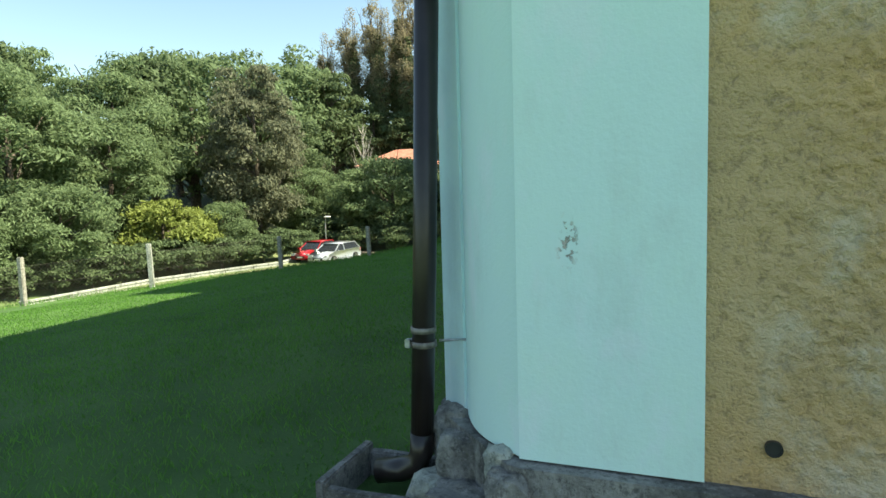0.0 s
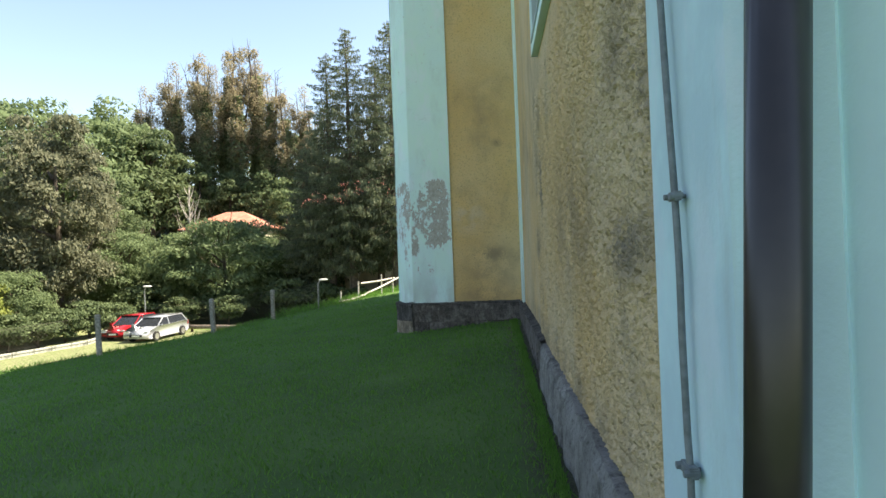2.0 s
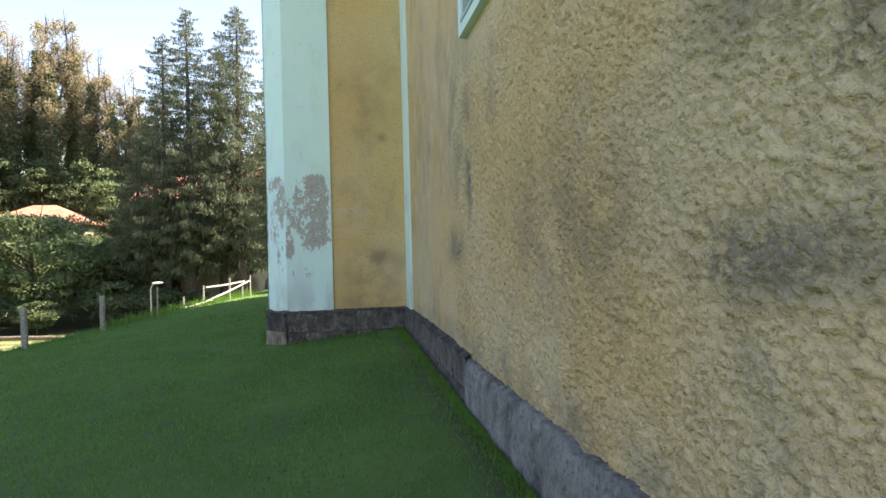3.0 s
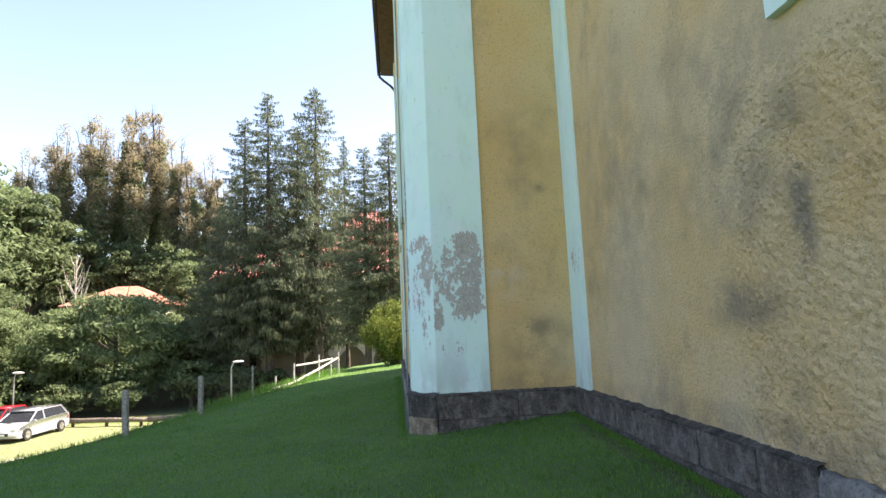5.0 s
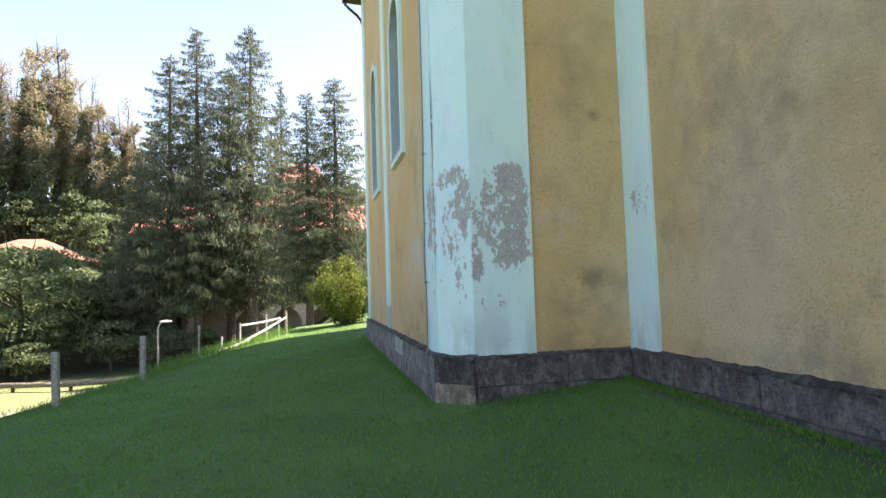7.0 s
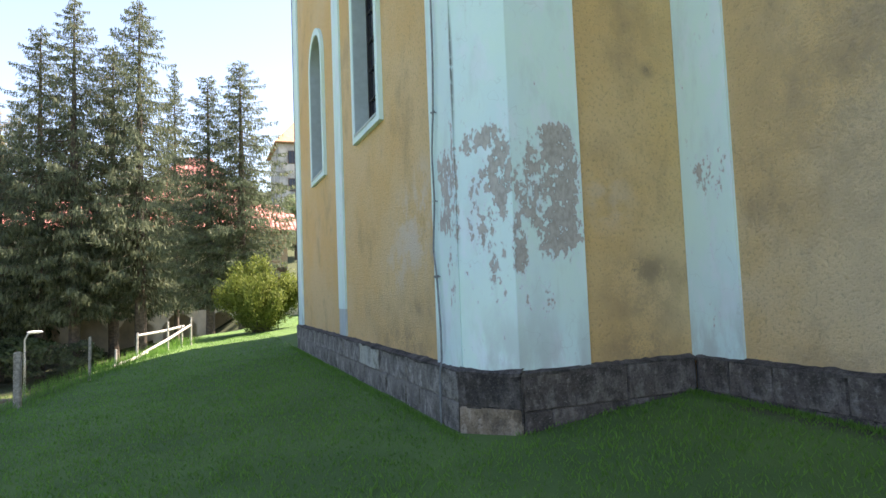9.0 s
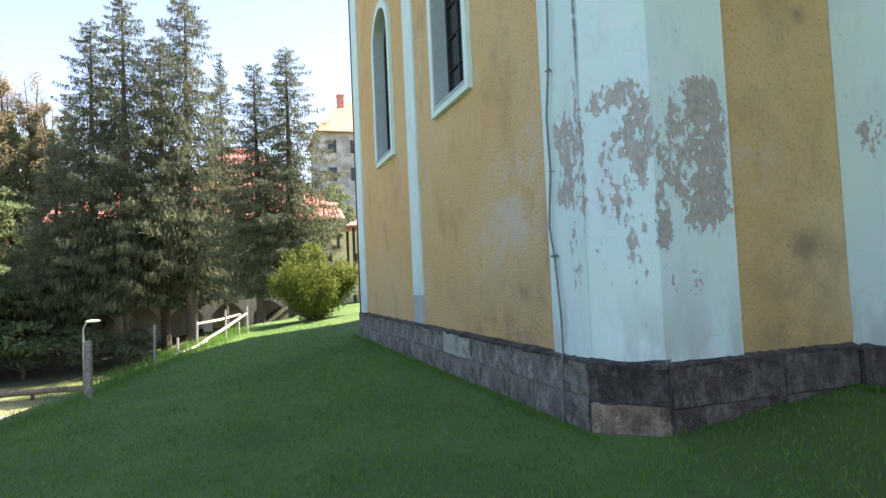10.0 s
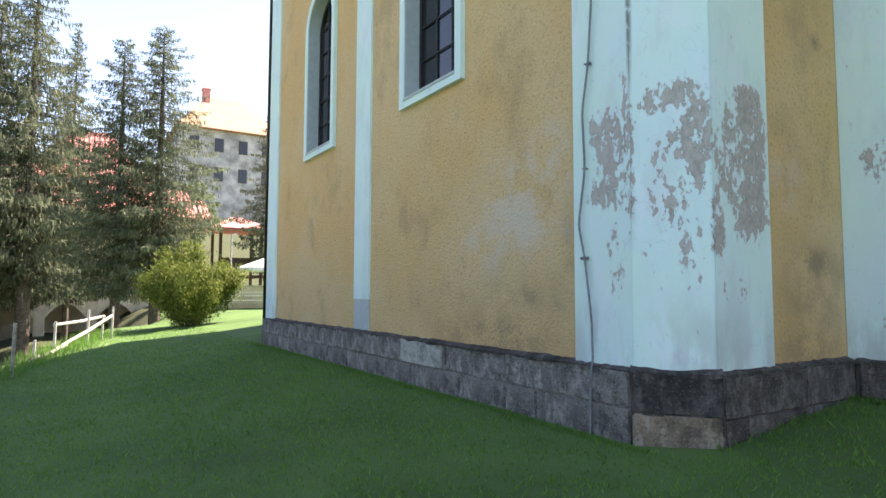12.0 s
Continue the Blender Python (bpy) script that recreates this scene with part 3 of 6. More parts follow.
def church_window(name, p0, p1, o, label):
    """Mint surround, deep reveal, dark leaded panes with iron bars."""
    a, n = frame_of(p0, p1)
    u0, u1, sill, spring = o

    def at(u, d, z):
        q = Vector(p0) + a * u + n * d
        return (q.x, q.y, z)

    top = empty(name, *at((u0 + u1) / 2, 0, sill))
    inv = Matrix.Translation(-top.location)

    def ring(inner, outer, d0, d1):
        bm = bmesh.new()
        k = len(inner)
        v = [[bm.verts.new(at(u, d, z)) for u, z in line] for line, d in ((inner, d0), (outer, d0), (inner, d1), (outer, d1))]
        for i in range(k):
            j = (i + 1) % k
            bm.faces.new((v[0][i], v[0][j], v[1][j], v[1][i]))
            bm.faces.new((v[2][i], v[3][i], v[3][j], v[2][j]))
            bm.faces.new((v[1][i], v[1][j], v[3][j], v[3][i]))
            bm.faces.new((v[0][i], v[2][i], v[2][j], v[0][j]))
        bmesh.ops.recalc_face_normals(bm, faces=bm.faces[:])
        bm.transform(inv)
        return bm

    part("surround", ring(arch(u0, u1, sill, spring), arch(u0, u1, sill, spring, 0.14), -0.035, 0.05), MINT, top, "pale mint painted plaster surround")
    part("reveal", ring(arch(u0, u1, sill, spring, -0.012), arch(u0, u1, sill, spring, 0.004), -0.02, 0.28), GREYBOARD, top, "grey-green plaster reveal")
    part("window_frame", ring(arch(u0, u1, sill, spring, -0.075), arch(u0, u1, sill, spring, -0.012), 0.22, 0.28), DARK, top)
    w = u1 - u0
    cols = 3
    for c in range(cols):
        b0, b1 = u0 + 0.075 + (w - 0.15) * c / cols, u0 + 0.075 + (w - 0.15) * (c + 1) / cols
        z = sill + 0.075
        while z < spring + w / 2:
            mid = max(abs(b0 - (u0 + u1) / 2), abs(b1 - (u0 + u1) / 2))
            if c == 1:
                mid = abs(b0 - (u0 + u1) / 2)
            cap = spring + math.sqrt(max((w / 2) ** 2 - mid * mid, 0.0)) - 0.05
            hi = min(z + 0.5, cap)
            if hi - z > 0.05:
                bm = bmesh.new()
                bm.faces.new([bm.verts.new(at(u, 0.26, q)) for u, q in ((b0 + 0.008, z), (b1 - 0.008, z), (b1 - 0.008, hi - 0.012), (b0 + 0.008, hi - 0.012))])
                bm.faces.new([bm.verts.new(at(u, 0.268, q)) for u, q in ((b0 + 0.008, hi - 0.012), (b1 - 0.008, hi - 0.012), (b1 - 0.008, z), (b0 + 0.008, z))])
                bm.transform(inv)
                part("pane", bm, GLASS, top)
            z += 0.5
    for c in range(1, cols):
        u = u0 + 0.075 + (w - 0.15) * c / cols
        h = spring + math.sqrt(max((w / 2) ** 2 - (u - (u0 + u1) / 2) ** 2, 0)) - 0.05
        bm = tube(bmesh.new(), [at(u, 0.245, sill + 0.02), at(u, 0.245, h)], 0.016, 6)
        bm.transform(inv)
        part("mullion", bm, DARK, top)
    z = sill + 0.575
    while z < spring + 0.3:
        bm = tube(bmesh.new(), [at(u0 + 0.03, 0.235, z), at(u1 - 0.03, 0.235, z)], 0.012, 6)
        bm.transform(inv)
        part("glazing_bar", bm, DARK, top)
        z += 0.5
    bm = bmesh.new()
    vs = [bm.verts.new(at(*q)) for q in ((u0, -0.045, sill), (u1, -0.045, sill), (u1, 0.26, sill + 0.12), (u0, 0.26, sill + 0.12), (u0, -0.045, sill - 0.04), (u1, -0.045, sill - 0.04), (u1, 0.26, sill - 0.04), (u0, 0.26, sill - 0.04))]
    for f in ((0, 1, 2, 3), (7, 6, 5, 4), (0, 4, 5, 1), (1, 5, 6, 2), (2, 6, 7, 3), (3, 7, 4, 0)):
        bm.faces.new([vs[k] for k in f])
    bmesh.ops.recalc_face_normals(bm, faces=bm.faces[:])
    bm.transform(inv)
    part("window_sill", bm, GREYBOARD, top)
    return tagged(top, label, "window", kind="structure")


REC = 0.035  # render lies this far behind the pilasters
W1 = ((0, 2.6), (0, 13.0))
W3 = ((-2.5, 13.8), (-2.5, 24.7))
O1 = (5.97 + 0.14 - 2.6, 7.62 - 0.14 - 2.6, 3.2, 5.75)
O2 = (16.14 + 0.14 - 13.8, 17.78 - 0.14 - 13.8, 3.43, 5.75)
O3 = (20.40 + 0.14 - 13.8, 22.0 - 0.14 - 13.8, 3.43, 5.90)
APSE = ((-0.7, 24.95), (3.2, 30.9))


def shaft(p, q, bulge, groove=0.014, steps=16):
    """Points of a rounded shaft set between two arrises, with a shallow groove at each side."""
    a, n = frame_of(p, q)
    pts = []
    for k in range(steps + 1):
        f = k / steps
        v = Vector(p).lerp(Vector(q), f) + n * (groove - bulge * math.sin(math.pi * f))
        pts.append((v.x, v.y))
    return pts


def walls():
    # p0 to p1 runs with the inside of the building to its right
    def w(name, p0, p1, material, label, openings=(), inset=REC):
        return wall(name, p0, p1, -1.2, EAVE, 0.55, material, openings, label, inset)

    w("wall_nave_side", *W1, OCHRE_NAVE, "weathered ochre roughcast nave wall with dark damp stains", [O1])
    w("wall_transept_return", (0.3, 13.0), (-1.6, 13.0), OCHRE, "ochre roughcast return wall with a dark spot")
    w("wall_choir_side", *W3, OCHRE, "ochre roughcast wall with arched windows and pale worn patches", [O2, O3])
    w("wall_choir_end", (-2.5, 24.65), APSE[0], OCHRE, "ochre roughcast end wall of the choir")
    w("wall_apse", *APSE, OCHRE, "ochre roughcast apse wall")
    w("wall_apse_end", APSE[1], (8.9, 30.9), OCHRE, "ochre roughcast end wall")
    w("wall_facade", (NAVE_E, 1.757), (0.8, 1.757), OCHRE_FACADE, "ochre roughcast facade with bare pale patches")
    w("wall_nave_far", (NAVE_E, 13.0), (NAVE_E, 1.757), OCHRE, "ochre roughcast wall")
    w("wall_choir_far", (CHOIR_E, 24.65), (CHOIR_E, 13.0), OCHRE, "ochre roughcast wall")
    w("wall_apse_far", (8.9, 30.9), (CHOIR_E, 24.65), OCHRE, "ochre roughcast wall")
    w("wall_choir_front", (CHOIR_E, 13.0), (NAVE_E, 13.0), OCHRE, "ochre roughcast wall")
    top = EAVE + 0.02
    # corner piers: faces flush with the pilasters, chamfered
    bm = prism(bmesh.new(), [(1.095, 1.757), (0.459, 1.757), *shaft((0.459, 1.757), (0.113, 2.153), 0.05), (0.113, 2.153), (-0.03, 2.29), (-0.015, 2.945), (0.3, 2.945), (0.3, 2.4), (0.6, 2.0), (1.095, 1.9)], -0.09, top)
    tagged(obj("corner_pier_nave", bm, MINT), "pale mint chamfered corner pier of the nave", "pilaster", kind="structure")
    bm = prism(bmesh.new(), [(-1.325, 13.0), (-2.13, 13.0), *shaft((-2.13, 13.0), (-2.5, 13.53), 0.045), (-2.5, 13.53), (-2.5, 14.22), (-2.2, 14.22), (-2.2, 13.6), (-1.9, 13.25), (-1.325, 13.25)], 0.0, top)
    tagged(obj("corner_pier_transept", bm, MINT), "pale mint chamfered corner pier with flaked patches", "pilaster", kind="structure")
    strip("pilaster_inner", (0, 12.35), (0, 13.03), 0.0, top, 0.0, MINT, "narrow mint pilaster in the inner corner")
    strip("pilaster_middle", (-2.5, 18.84), (-2.5, 19.42), 0.52, top, 0.0, MINT, "narrow mint pilaster strip with bare grey foot")
    strip("pilaster_foot", (-2.5, 18.85), (-2.5, 19.41), 0.03, 0.52, -0.006, GREYBOARD, "bare grey foot of a pilaster strip")
    strip("pilaster_far", (-2.5, 23.9), (-2.5, 24.62), 0.0, top, 0.0, MINT, "pale mint pilaster at the far corner")
    church_window("window_1", *W1, O1, "arched church window with mint surround and dark panes")
    church_window("window_2", *W3, O2, "arched church window with mint surround and iron glazing bars")
    church_window("window_3", *W3, O3, "narrow arched church window with mint surround")


walls()


def roughcast(name, p0, p1, z0, z1, cell, material, label, depth=0.022, fade=0.4, start=0.0):
    """Thrown render as real relief: lumps and hollows standing a centimetre off the wall behind."""
    a, n = frame_of(p0, p1)
    length = (Vector(p1) - Vector(p0)).length
    nu, nz = int(length / cell), int((z1 - z0) / cell)
    verts = []
    for i in range(nu + 1):
        u = length * i / nu
        for k in range(nz + 1):
            z = z0 + (z1 - z0) * k / nz
            q = Vector(p0) + a * u
            p = Vector((q.x, q.y, z))
            p += noise.noise_vector(p * 8) * 0.035
            h = 0.12 + 0.95 * abs(noise.noise(p * 23)) + 0.7 * abs(noise.noise(p * 47 + Vector((3, 1, 7)))) + 0.32 * noise.noise(p * 75) + 0.22 * noise.noise(p * 5)
            edge = min(1.0, (length - u) / fade + 0.001, u / start if start else 1.0, (z1 - z) / 0.4 + 0.001)
            d = REC - 0.003 - depth * max(0.0, min(1.1, h)) * edge
            verts.append((q.x + n.x * d, q.y + n.y * d, z))
    m = nz + 1
    faces = [(i * m + k, (i + 1) * m + k, (i + 1) * m + k + 1, i * m + k + 1) for i in range(nu) for k in range(nz)]
    me = bpy.data.meshes.new(name)
    me.from_pydata(verts, [], faces)
    me.polygons.foreach_set("use_smooth", [True] * len(faces))
    me.materials.append(material)
    return tagged(new(name, me), label, "wall", kind="structure")


roughcast("wall_roughcast_nave", (0, 2.945), (0, 5.23), -0.02, 3.0, 0.0105, OCHRE_NAVE, "coarse thrown ochre roughcast on the nave wall", 0.036, 0.03)
roughcast("wall_roughcast_nave", (0, 5.17), (0, 8.6), -0.02, 3.0, 0.017, OCHRE_NAVE, "coarse thrown ochre roughcast on the nave wall", 0.036, 0.4, 0.06)
roughcast("wall_roughcast_facade", (2.4, 1.757), (1.096, 1.757), -0.1, 2.2, 0.0115, OCHRE_FACADE, "coarse thrown ochre roughcast on the facade", 0.024)


def eaves():
    # boarded eave and gutter along the visible sides
    line = [(NAVE_E + 0.4, 1.3), (-0.42, 1.3), (-0.42, 12.6), (-2.95, 12.6), (-2.95, 24.95), (-0.9, 25.3), (2.9, 31.4), (9.1, 31.4), (CHOIR_E + 0.4, 24.9), (CHOIR_E + 0.4, 12.6), (NAVE_E + 0.4, 12.6)]
    bm = prism(bmesh.new(), line, EAVE, EAVE + 0.10)
    tagged(obj("ceiling_eaves", bm, TIMBER), "dark boarded eaves of the church", "eaves", kind="structure")
    roof = bmesh.new()

    def gable(x0, x1, y0, y1, z, rise, hip=0.0):
        c = (x0 + x1) / 2
        v = [roof.verts.new(p) for p in ((x0, y0, z), (x1, y0, z), (x1, y1, z), (x0, y1, z), (c, y0, z + rise), (c, y1 - hip, z + rise))]
        for f in ((0, 3, 5, 4), (2, 1, 4, 5), (0, 4, 1), (3, 2, 5), (0, 1, 2, 3)):
            roof.faces.new([v[k] for k in f])

    gable(-0.45, NAVE_E + 0.45, 1.28, 13.2, EAVE + 0.104, 4.0)
    gable(-2.98, CHOIR_E + 0.45, 12.58, 24.9, EAVE + 0.104, 4.2)
    gable(2.9, 9.5, 24.8, 31.4, EAVE + 0.104, 3.0, 3.0)
    tagged(obj("roof", roof, ROOF), "red tiled church roof", "roof", kind="structure")
    pts = [(-0.47, 1.3), (-0.47, 12.55), (-3.02, 12.55), (-3.02, 25.0)]
    for p, q in zip(pts, pts[1:]):
        bm = tube(bmesh.new(), [(*p, EAVE + 0.06), (*q, EAVE + 0.06)], 0.065, 10)
        tagged(obj("gutter", bm, PIPE, True), "dark brown gutter under the church eaves", "gutter", group="church gutters")


eaves()
bm = tube(bmesh.new(), [(-3.0, 24.75, EAVE + 0.02), (-2.99, 24.75, EAVE - 0.14), (-2.85, 24.76, EAVE - 0.28), (-2.62, 24.8, EAVE - 0.45), (-2.5, 24.9, EAVE - 0.55), (-2.42, 25.0, EAVE - 0.7), (-2.42, 25.0, -0.6)], 0.045, 12)
tagged(obj("downpipe", bm, PIPE, True), "dark brown downpipe bending in under the far eaves", "downpipe")


# ---- plinth stones ----
rng = random.Random(7)
BLOCKS = {}


def block_mesh(length, height, depth, kind):
    """A worn block with uneven faces; blocks of one size share a mesh."""
    key = (round(length, 1), round(height, 2), kind)
    if key not in BLOCKS:
        tmp = bmesh.new()
        box(tmp, -key[0] / 2 + 0.004, key[0] / 2 - 0.004, -depth, 0, 0, height - 0.008, 0.012)
        bmesh.ops.subdivide_edges(tmp, edges=[e for e in tmp.edges if e.calc_length() > 0.1], cuts=3, use_grid_fill=True)
        shift = Vector((key[0] * 7.3, 0, height * 31))
        for v in tmp.verts:
            q = v.co * 9 + shift
            v.co += Vector((noise.noise(q) * 0.006, noise.noise(q * 0.8 + Vector((5, 0, 0))) * 0.022, noise.noise(q + Vector((0, 9, 0))) * 0.010))
        me = bpy.data.meshes.new("stone")
        tmp.normal_update()
        tmp.to_mesh(me)
        tmp.free()
        me.materials.append({"stone": STONE, "damp": DAMPSTONE, "soot": SOOT, "pale": PALE, "cement": CEMENT, "brown": BROWNSTONE}[kind])
        BLOCKS[key] = me
    return BLOCKS[key], key[0]


def plinth(name, p0, p1, z0, courses, proud, label, kind="stone", special=None):
    a, n = frame_of(p0, p1)
    length = (Vector(p1) - Vector(p0)).length
    ztop = z0 + sum(courses)
    q = [Vector(p0) - n * (proud - 0.02), Vector(p1) - n * (proud - 0.02), Vector(p1) + n * 0.2, Vector(p0) + n * 0.2]
    top = obj(name, prism(bmesh.new(), [(v.x, v.y) for v in q], z0 - 0.5, ztop - 0.012), STONE if kind == "stone" and length > 1 else SOOT)
    tagged(top, label, "plinth", kind="structure")
    # crumbling mortar fillet along the top edge
    bm = bmesh.new()
    rows, steps = [], max(3, int(length / 0.06))
    for k in range(steps + 1):
        u = length * k / steps
        q = Vector(p0) + a * u
        w = noise.noise(Vector((q.x * 5, q.y * 5, 3.3)))
        w2 = noise.noise(Vector((q.x * 17, q.y * 17, 1.3)))
        d, h = proud + 0.006 + 0.012 * w + 0.010 * w2, 0.012 + 0.022 * max(0, w) + 0.012 * w2
        rows.append([bm.verts.new((q.x - n.x * e, q.y - n.y * e, z)) for e, z in ((-0.06, ztop + h + 0.02), (0.004, ztop + h), (d, ztop - 0.004 + 0.008 * w2), (d - 0.004, ztop - 0.03 - 0.02 * w), (-0.06, ztop - 0.03))])
    for r0, r1 in zip(rows, rows[1:]):
        for k in range(4):
            bm.faces.new((r0[k], r0[k + 1], r1[k + 1], r1[k]))
    bmesh.ops.recalc_face_normals(bm, faces=bm.faces[:])
    part("mortar_fillet", bm, SOOT, top, "crumbling blackened mortar edge")
    z = z0
    for row, h in enumerate(courses):
        u = 0.0
        while u < length - 0.05:
            left = length - u
            step = rng.choice((0.5, 0.7, 0.9, 1.2, 1.4, 1.7)) if length > 1 else length
            k = kind
            if name == "plinth_chamfer":
                k = "soot" if row else "brown"
            elif name == "plinth_return" and row and u > 0.9:
                k = "soot"
            if special and row == len(courses) - 1:
                s0, s1 = special
                if u < s0:
                    step = min(step, s0 - u)
                elif u < s1:
                    step, k = s1 - u, "pale"
            if left < step + 0.25:
                step = left
            step = max(round(step, 1), 0.1)
            me, size = block_mesh(step, h, 0.09, k)
            o = new("stone", me)
            c = Vector(p0) + a * (u + step / 2) - n * (proud + rng.uniform(-0.006, 0.012) - 0.09)
            o.matrix_world = Matrix.Translation((c.x, c.y, z)) @ Matrix.Rotation(math.atan2(a.y, a.x) + math.pi, 4, "Z") @ Matrix.Rotation(rng.uniform(-0.006, 0.006), 4, "Z")
            o.parent = top
            o.matrix_parent_inverse = Matrix.Identity(4)
            u += step
        z += h
    return top


def plinths():
    plinth("plinth_nave", (0, 7.6), (0, 12.95), -0.62, (0.28, 0.34), 0.05, "dark damp stone plinth of the nave wall", "damp")
    plinth("plinth_return", (-0.03, 13.0), (-2.14, 13.0), -0.72, (0.36, 0.36), 0.05, "dark stone plinth of the return wall", "damp")
    plinth("plinth_chamfer", (-2.14, 12.95), (-2.55, 13.53), -0.72, (0.38, 0.34), 0.03, "dark weathered stone plinth under the chamfered corner")
    plinth("plinth_choir", (-2.5, 13.54), (-2.5, 24.66), -0.85, (0.53, 0.32), 0.05, "dark stone plinth with lime runs and one pale block", special=(16.5 - 13.54, 17.6 - 13.54))
    plinth("plinth_choir_end", (-2.53, 24.68), (-0.7, 24.98), -0.85, (0.52, 0.33), 0.05, "dark stone plinth of the choir end")
    plinth("plinth_apse", (-0.72, 24.98), (3.2, 30.95), -0.85, (0.28, 0.29, 0.28), 0.05, "dark stone plinth of the apse")
    # cement-faced stretch with a broken upper edge
    bm = bmesh.new()
    r = random.Random(5)
    ys = [2.95 + 0.155 * i for i in range(31)]
    rows = []
    for y in ys:
        t = -0.02 - 0.05 * r.random() - (0.05 if r.random() < 0.2 else 0)
        d = 0.06 + r.uniform(-0.015, 0.015)
        rows.append([bm.verts.new(p) for p in ((0.05, y, t + 0.02), (-0.03, y + r.uniform(-0.02, 0.02), t + 0.015), (-d, y, t - 0.05 + r.uniform(-0.02, 0.02)), (-d - 0.015, y, -0.25), (-d - 0.03, y, -0.8), (0.05, y, -0.8))])
    for p, q in zip(rows, rows[1:]):
        for k in range(6):
            bm.faces.new((p[k], p[(k + 1) % 6], q[(k + 1) % 6], q[k]))
    bm.faces.new(rows[0][::-1])
    bm.faces.new(rows[-1])
    bmesh.ops.recalc_face_normals(bm, faces=bm.faces[:])
    tagged(obj("plinth_cement", bm, CEMENT), "grey cement-faced plinth with a chipped edge", "plinth", kind="structure")


plinths()


def rubble_base():
    """Broken concrete and stone footing under the nave's corner pier."""
    bm = prism(bmesh.new(), [(NAVE_E, 1.70), (0.47, 1.70), (0.42, 1.72), (0.06, 2.10), (-0.06, 2.30), (-0.06, 2.95), (0.4, 2.95), (0.6, 2.2), (NAVE_E, 2.1)], -1.0, -0.10)
    tagged(obj("plinth_facade", bm, CEMENT), "grey concrete footing of the facade", "plinth", kind="structure")
    r = random.Random(11)
    for i, (x, y, z, sx, sy, sz, pale) in enumerate(((0.055, 2.20, -0.20, 0.10, 0.10, 0.14, 0), (0.17, 2.02, -0.24, 0.15, 0.10, 0.13, 0), (0.37, 1.80, -0.14, 0.06, 0.05, 0.07, 1), (0.43, 1.71, -0.22, 0.09, 0.06, 0.10, 0), (0.03, 1.98, -0.42, 0.11, 0.10, 0.12, 1), (0.22, 1.84, -0.42, 0.18, 0.12, 0.14, 0))):
        b = bmesh.new()
        bmesh.ops.create_icosphere(b, subdivisions=3, radius=1)
        for v in b.verts:
            q = v.co.copy()
            m = max(abs(q.x), abs(q.y), abs(q.z))
            q = q.lerp(q / m, 0.55)
            q *= 1 + 0.22 * noise.noise(q * 1.7 + Vector((i * 3.1, 0, 0))) + 0.07 * noise.noise(q * 6)
            v.co = Vector((x + q.x * sx, y + q.y * sy, z + q.z * sz))
        tagged(obj("rubble_stone", b, PALE if pale else CEMENT), "rough broken stone in the footing of the corner", "stone", group="footing stones")


rubble_base()


# ---- downpipe, gully, lightning conductors ----
def downpipe():
    x, y = -0.035, 2.10
    top = empty("downpipe", x, y, -0.42)
    inv = Matrix.Translation((-x, -y, 0.42))

    def add(name, bm, mat, label="", smooth=True):
        bm.transform(inv)
        return part(name, bm, mat, top, label, smooth)

    add("pipe", tube(bmesh.new(), [(x + 0.11, y, EAVE - 0.4), (x + 0.09, y, 5), (x + 0.05, y, 1.9)], 0.05, 20), PIPE)
    add("pipe", tube(bmesh.new(), [(x + 0.047, y, 1.93), (x - 0.006, y, 0.6), (x - 0.045, y, -0.22)], 0.053, 20), PIPE)
    add("collar", tube(bmesh.new(), [(x + 0.047, y, 1.82), (x + 0.051, y, 1.95)], 0.059, 20), PIPE)
    add("elbow", tube(bmesh.new(), [(x - 0.043, y, -0.18), (x - 0.048, y, -0.27), (x - 0.07, y - 0.01, -0.33), (x - 0.14, y - 0.02, -0.36), (x - 0.26, y - 0.03, -0.38)], 0.056, 20), PIPE)
    add("swan_neck", tube(bmesh.new(), [(x + 0.11, y, EAVE - 0.42), (x - 0.05, y - 0.1, EAVE - 0.1), (-0.42, y - 0.2, EAVE + 0.12)], 0.05, 16), PIPE)
    for z in (0.235, 0.30, 3.2, 6.2):
        add("pipe_strap", tube(bmesh.new(), [(x + (-0.021 if z < 1 else 0.07), y, z - 0.013), (x + (-0.021 if z < 1 else 0.07), y, z + 0.013)], 0.0585, 20), ZINC, "dull zinc strap")
    for z in (0.25, 3.2, 6.2):
        add("wall_pin", tube(bmesh.new(), [(x + 0.05, y + 0.01, z), (0.125, 2.16, z)], 0.006, 8), STEEL, "thin steel pin")
    bm = bmesh.new()
    box(bm, x - 0.096, x - 0.071, y - 0.05, y - 0.02, 0.22, 0.26, 0.004)
    box(bm, x - 0.096, x - 0.071, y - 0.02, y + 0.03, 0.23, 0.25, 0.003)
    add("strap_bolt", bm, STEEL, "", False)
    tagged(top, "dark brown plastic downpipe with steel straps, against the corner", "downpipe")


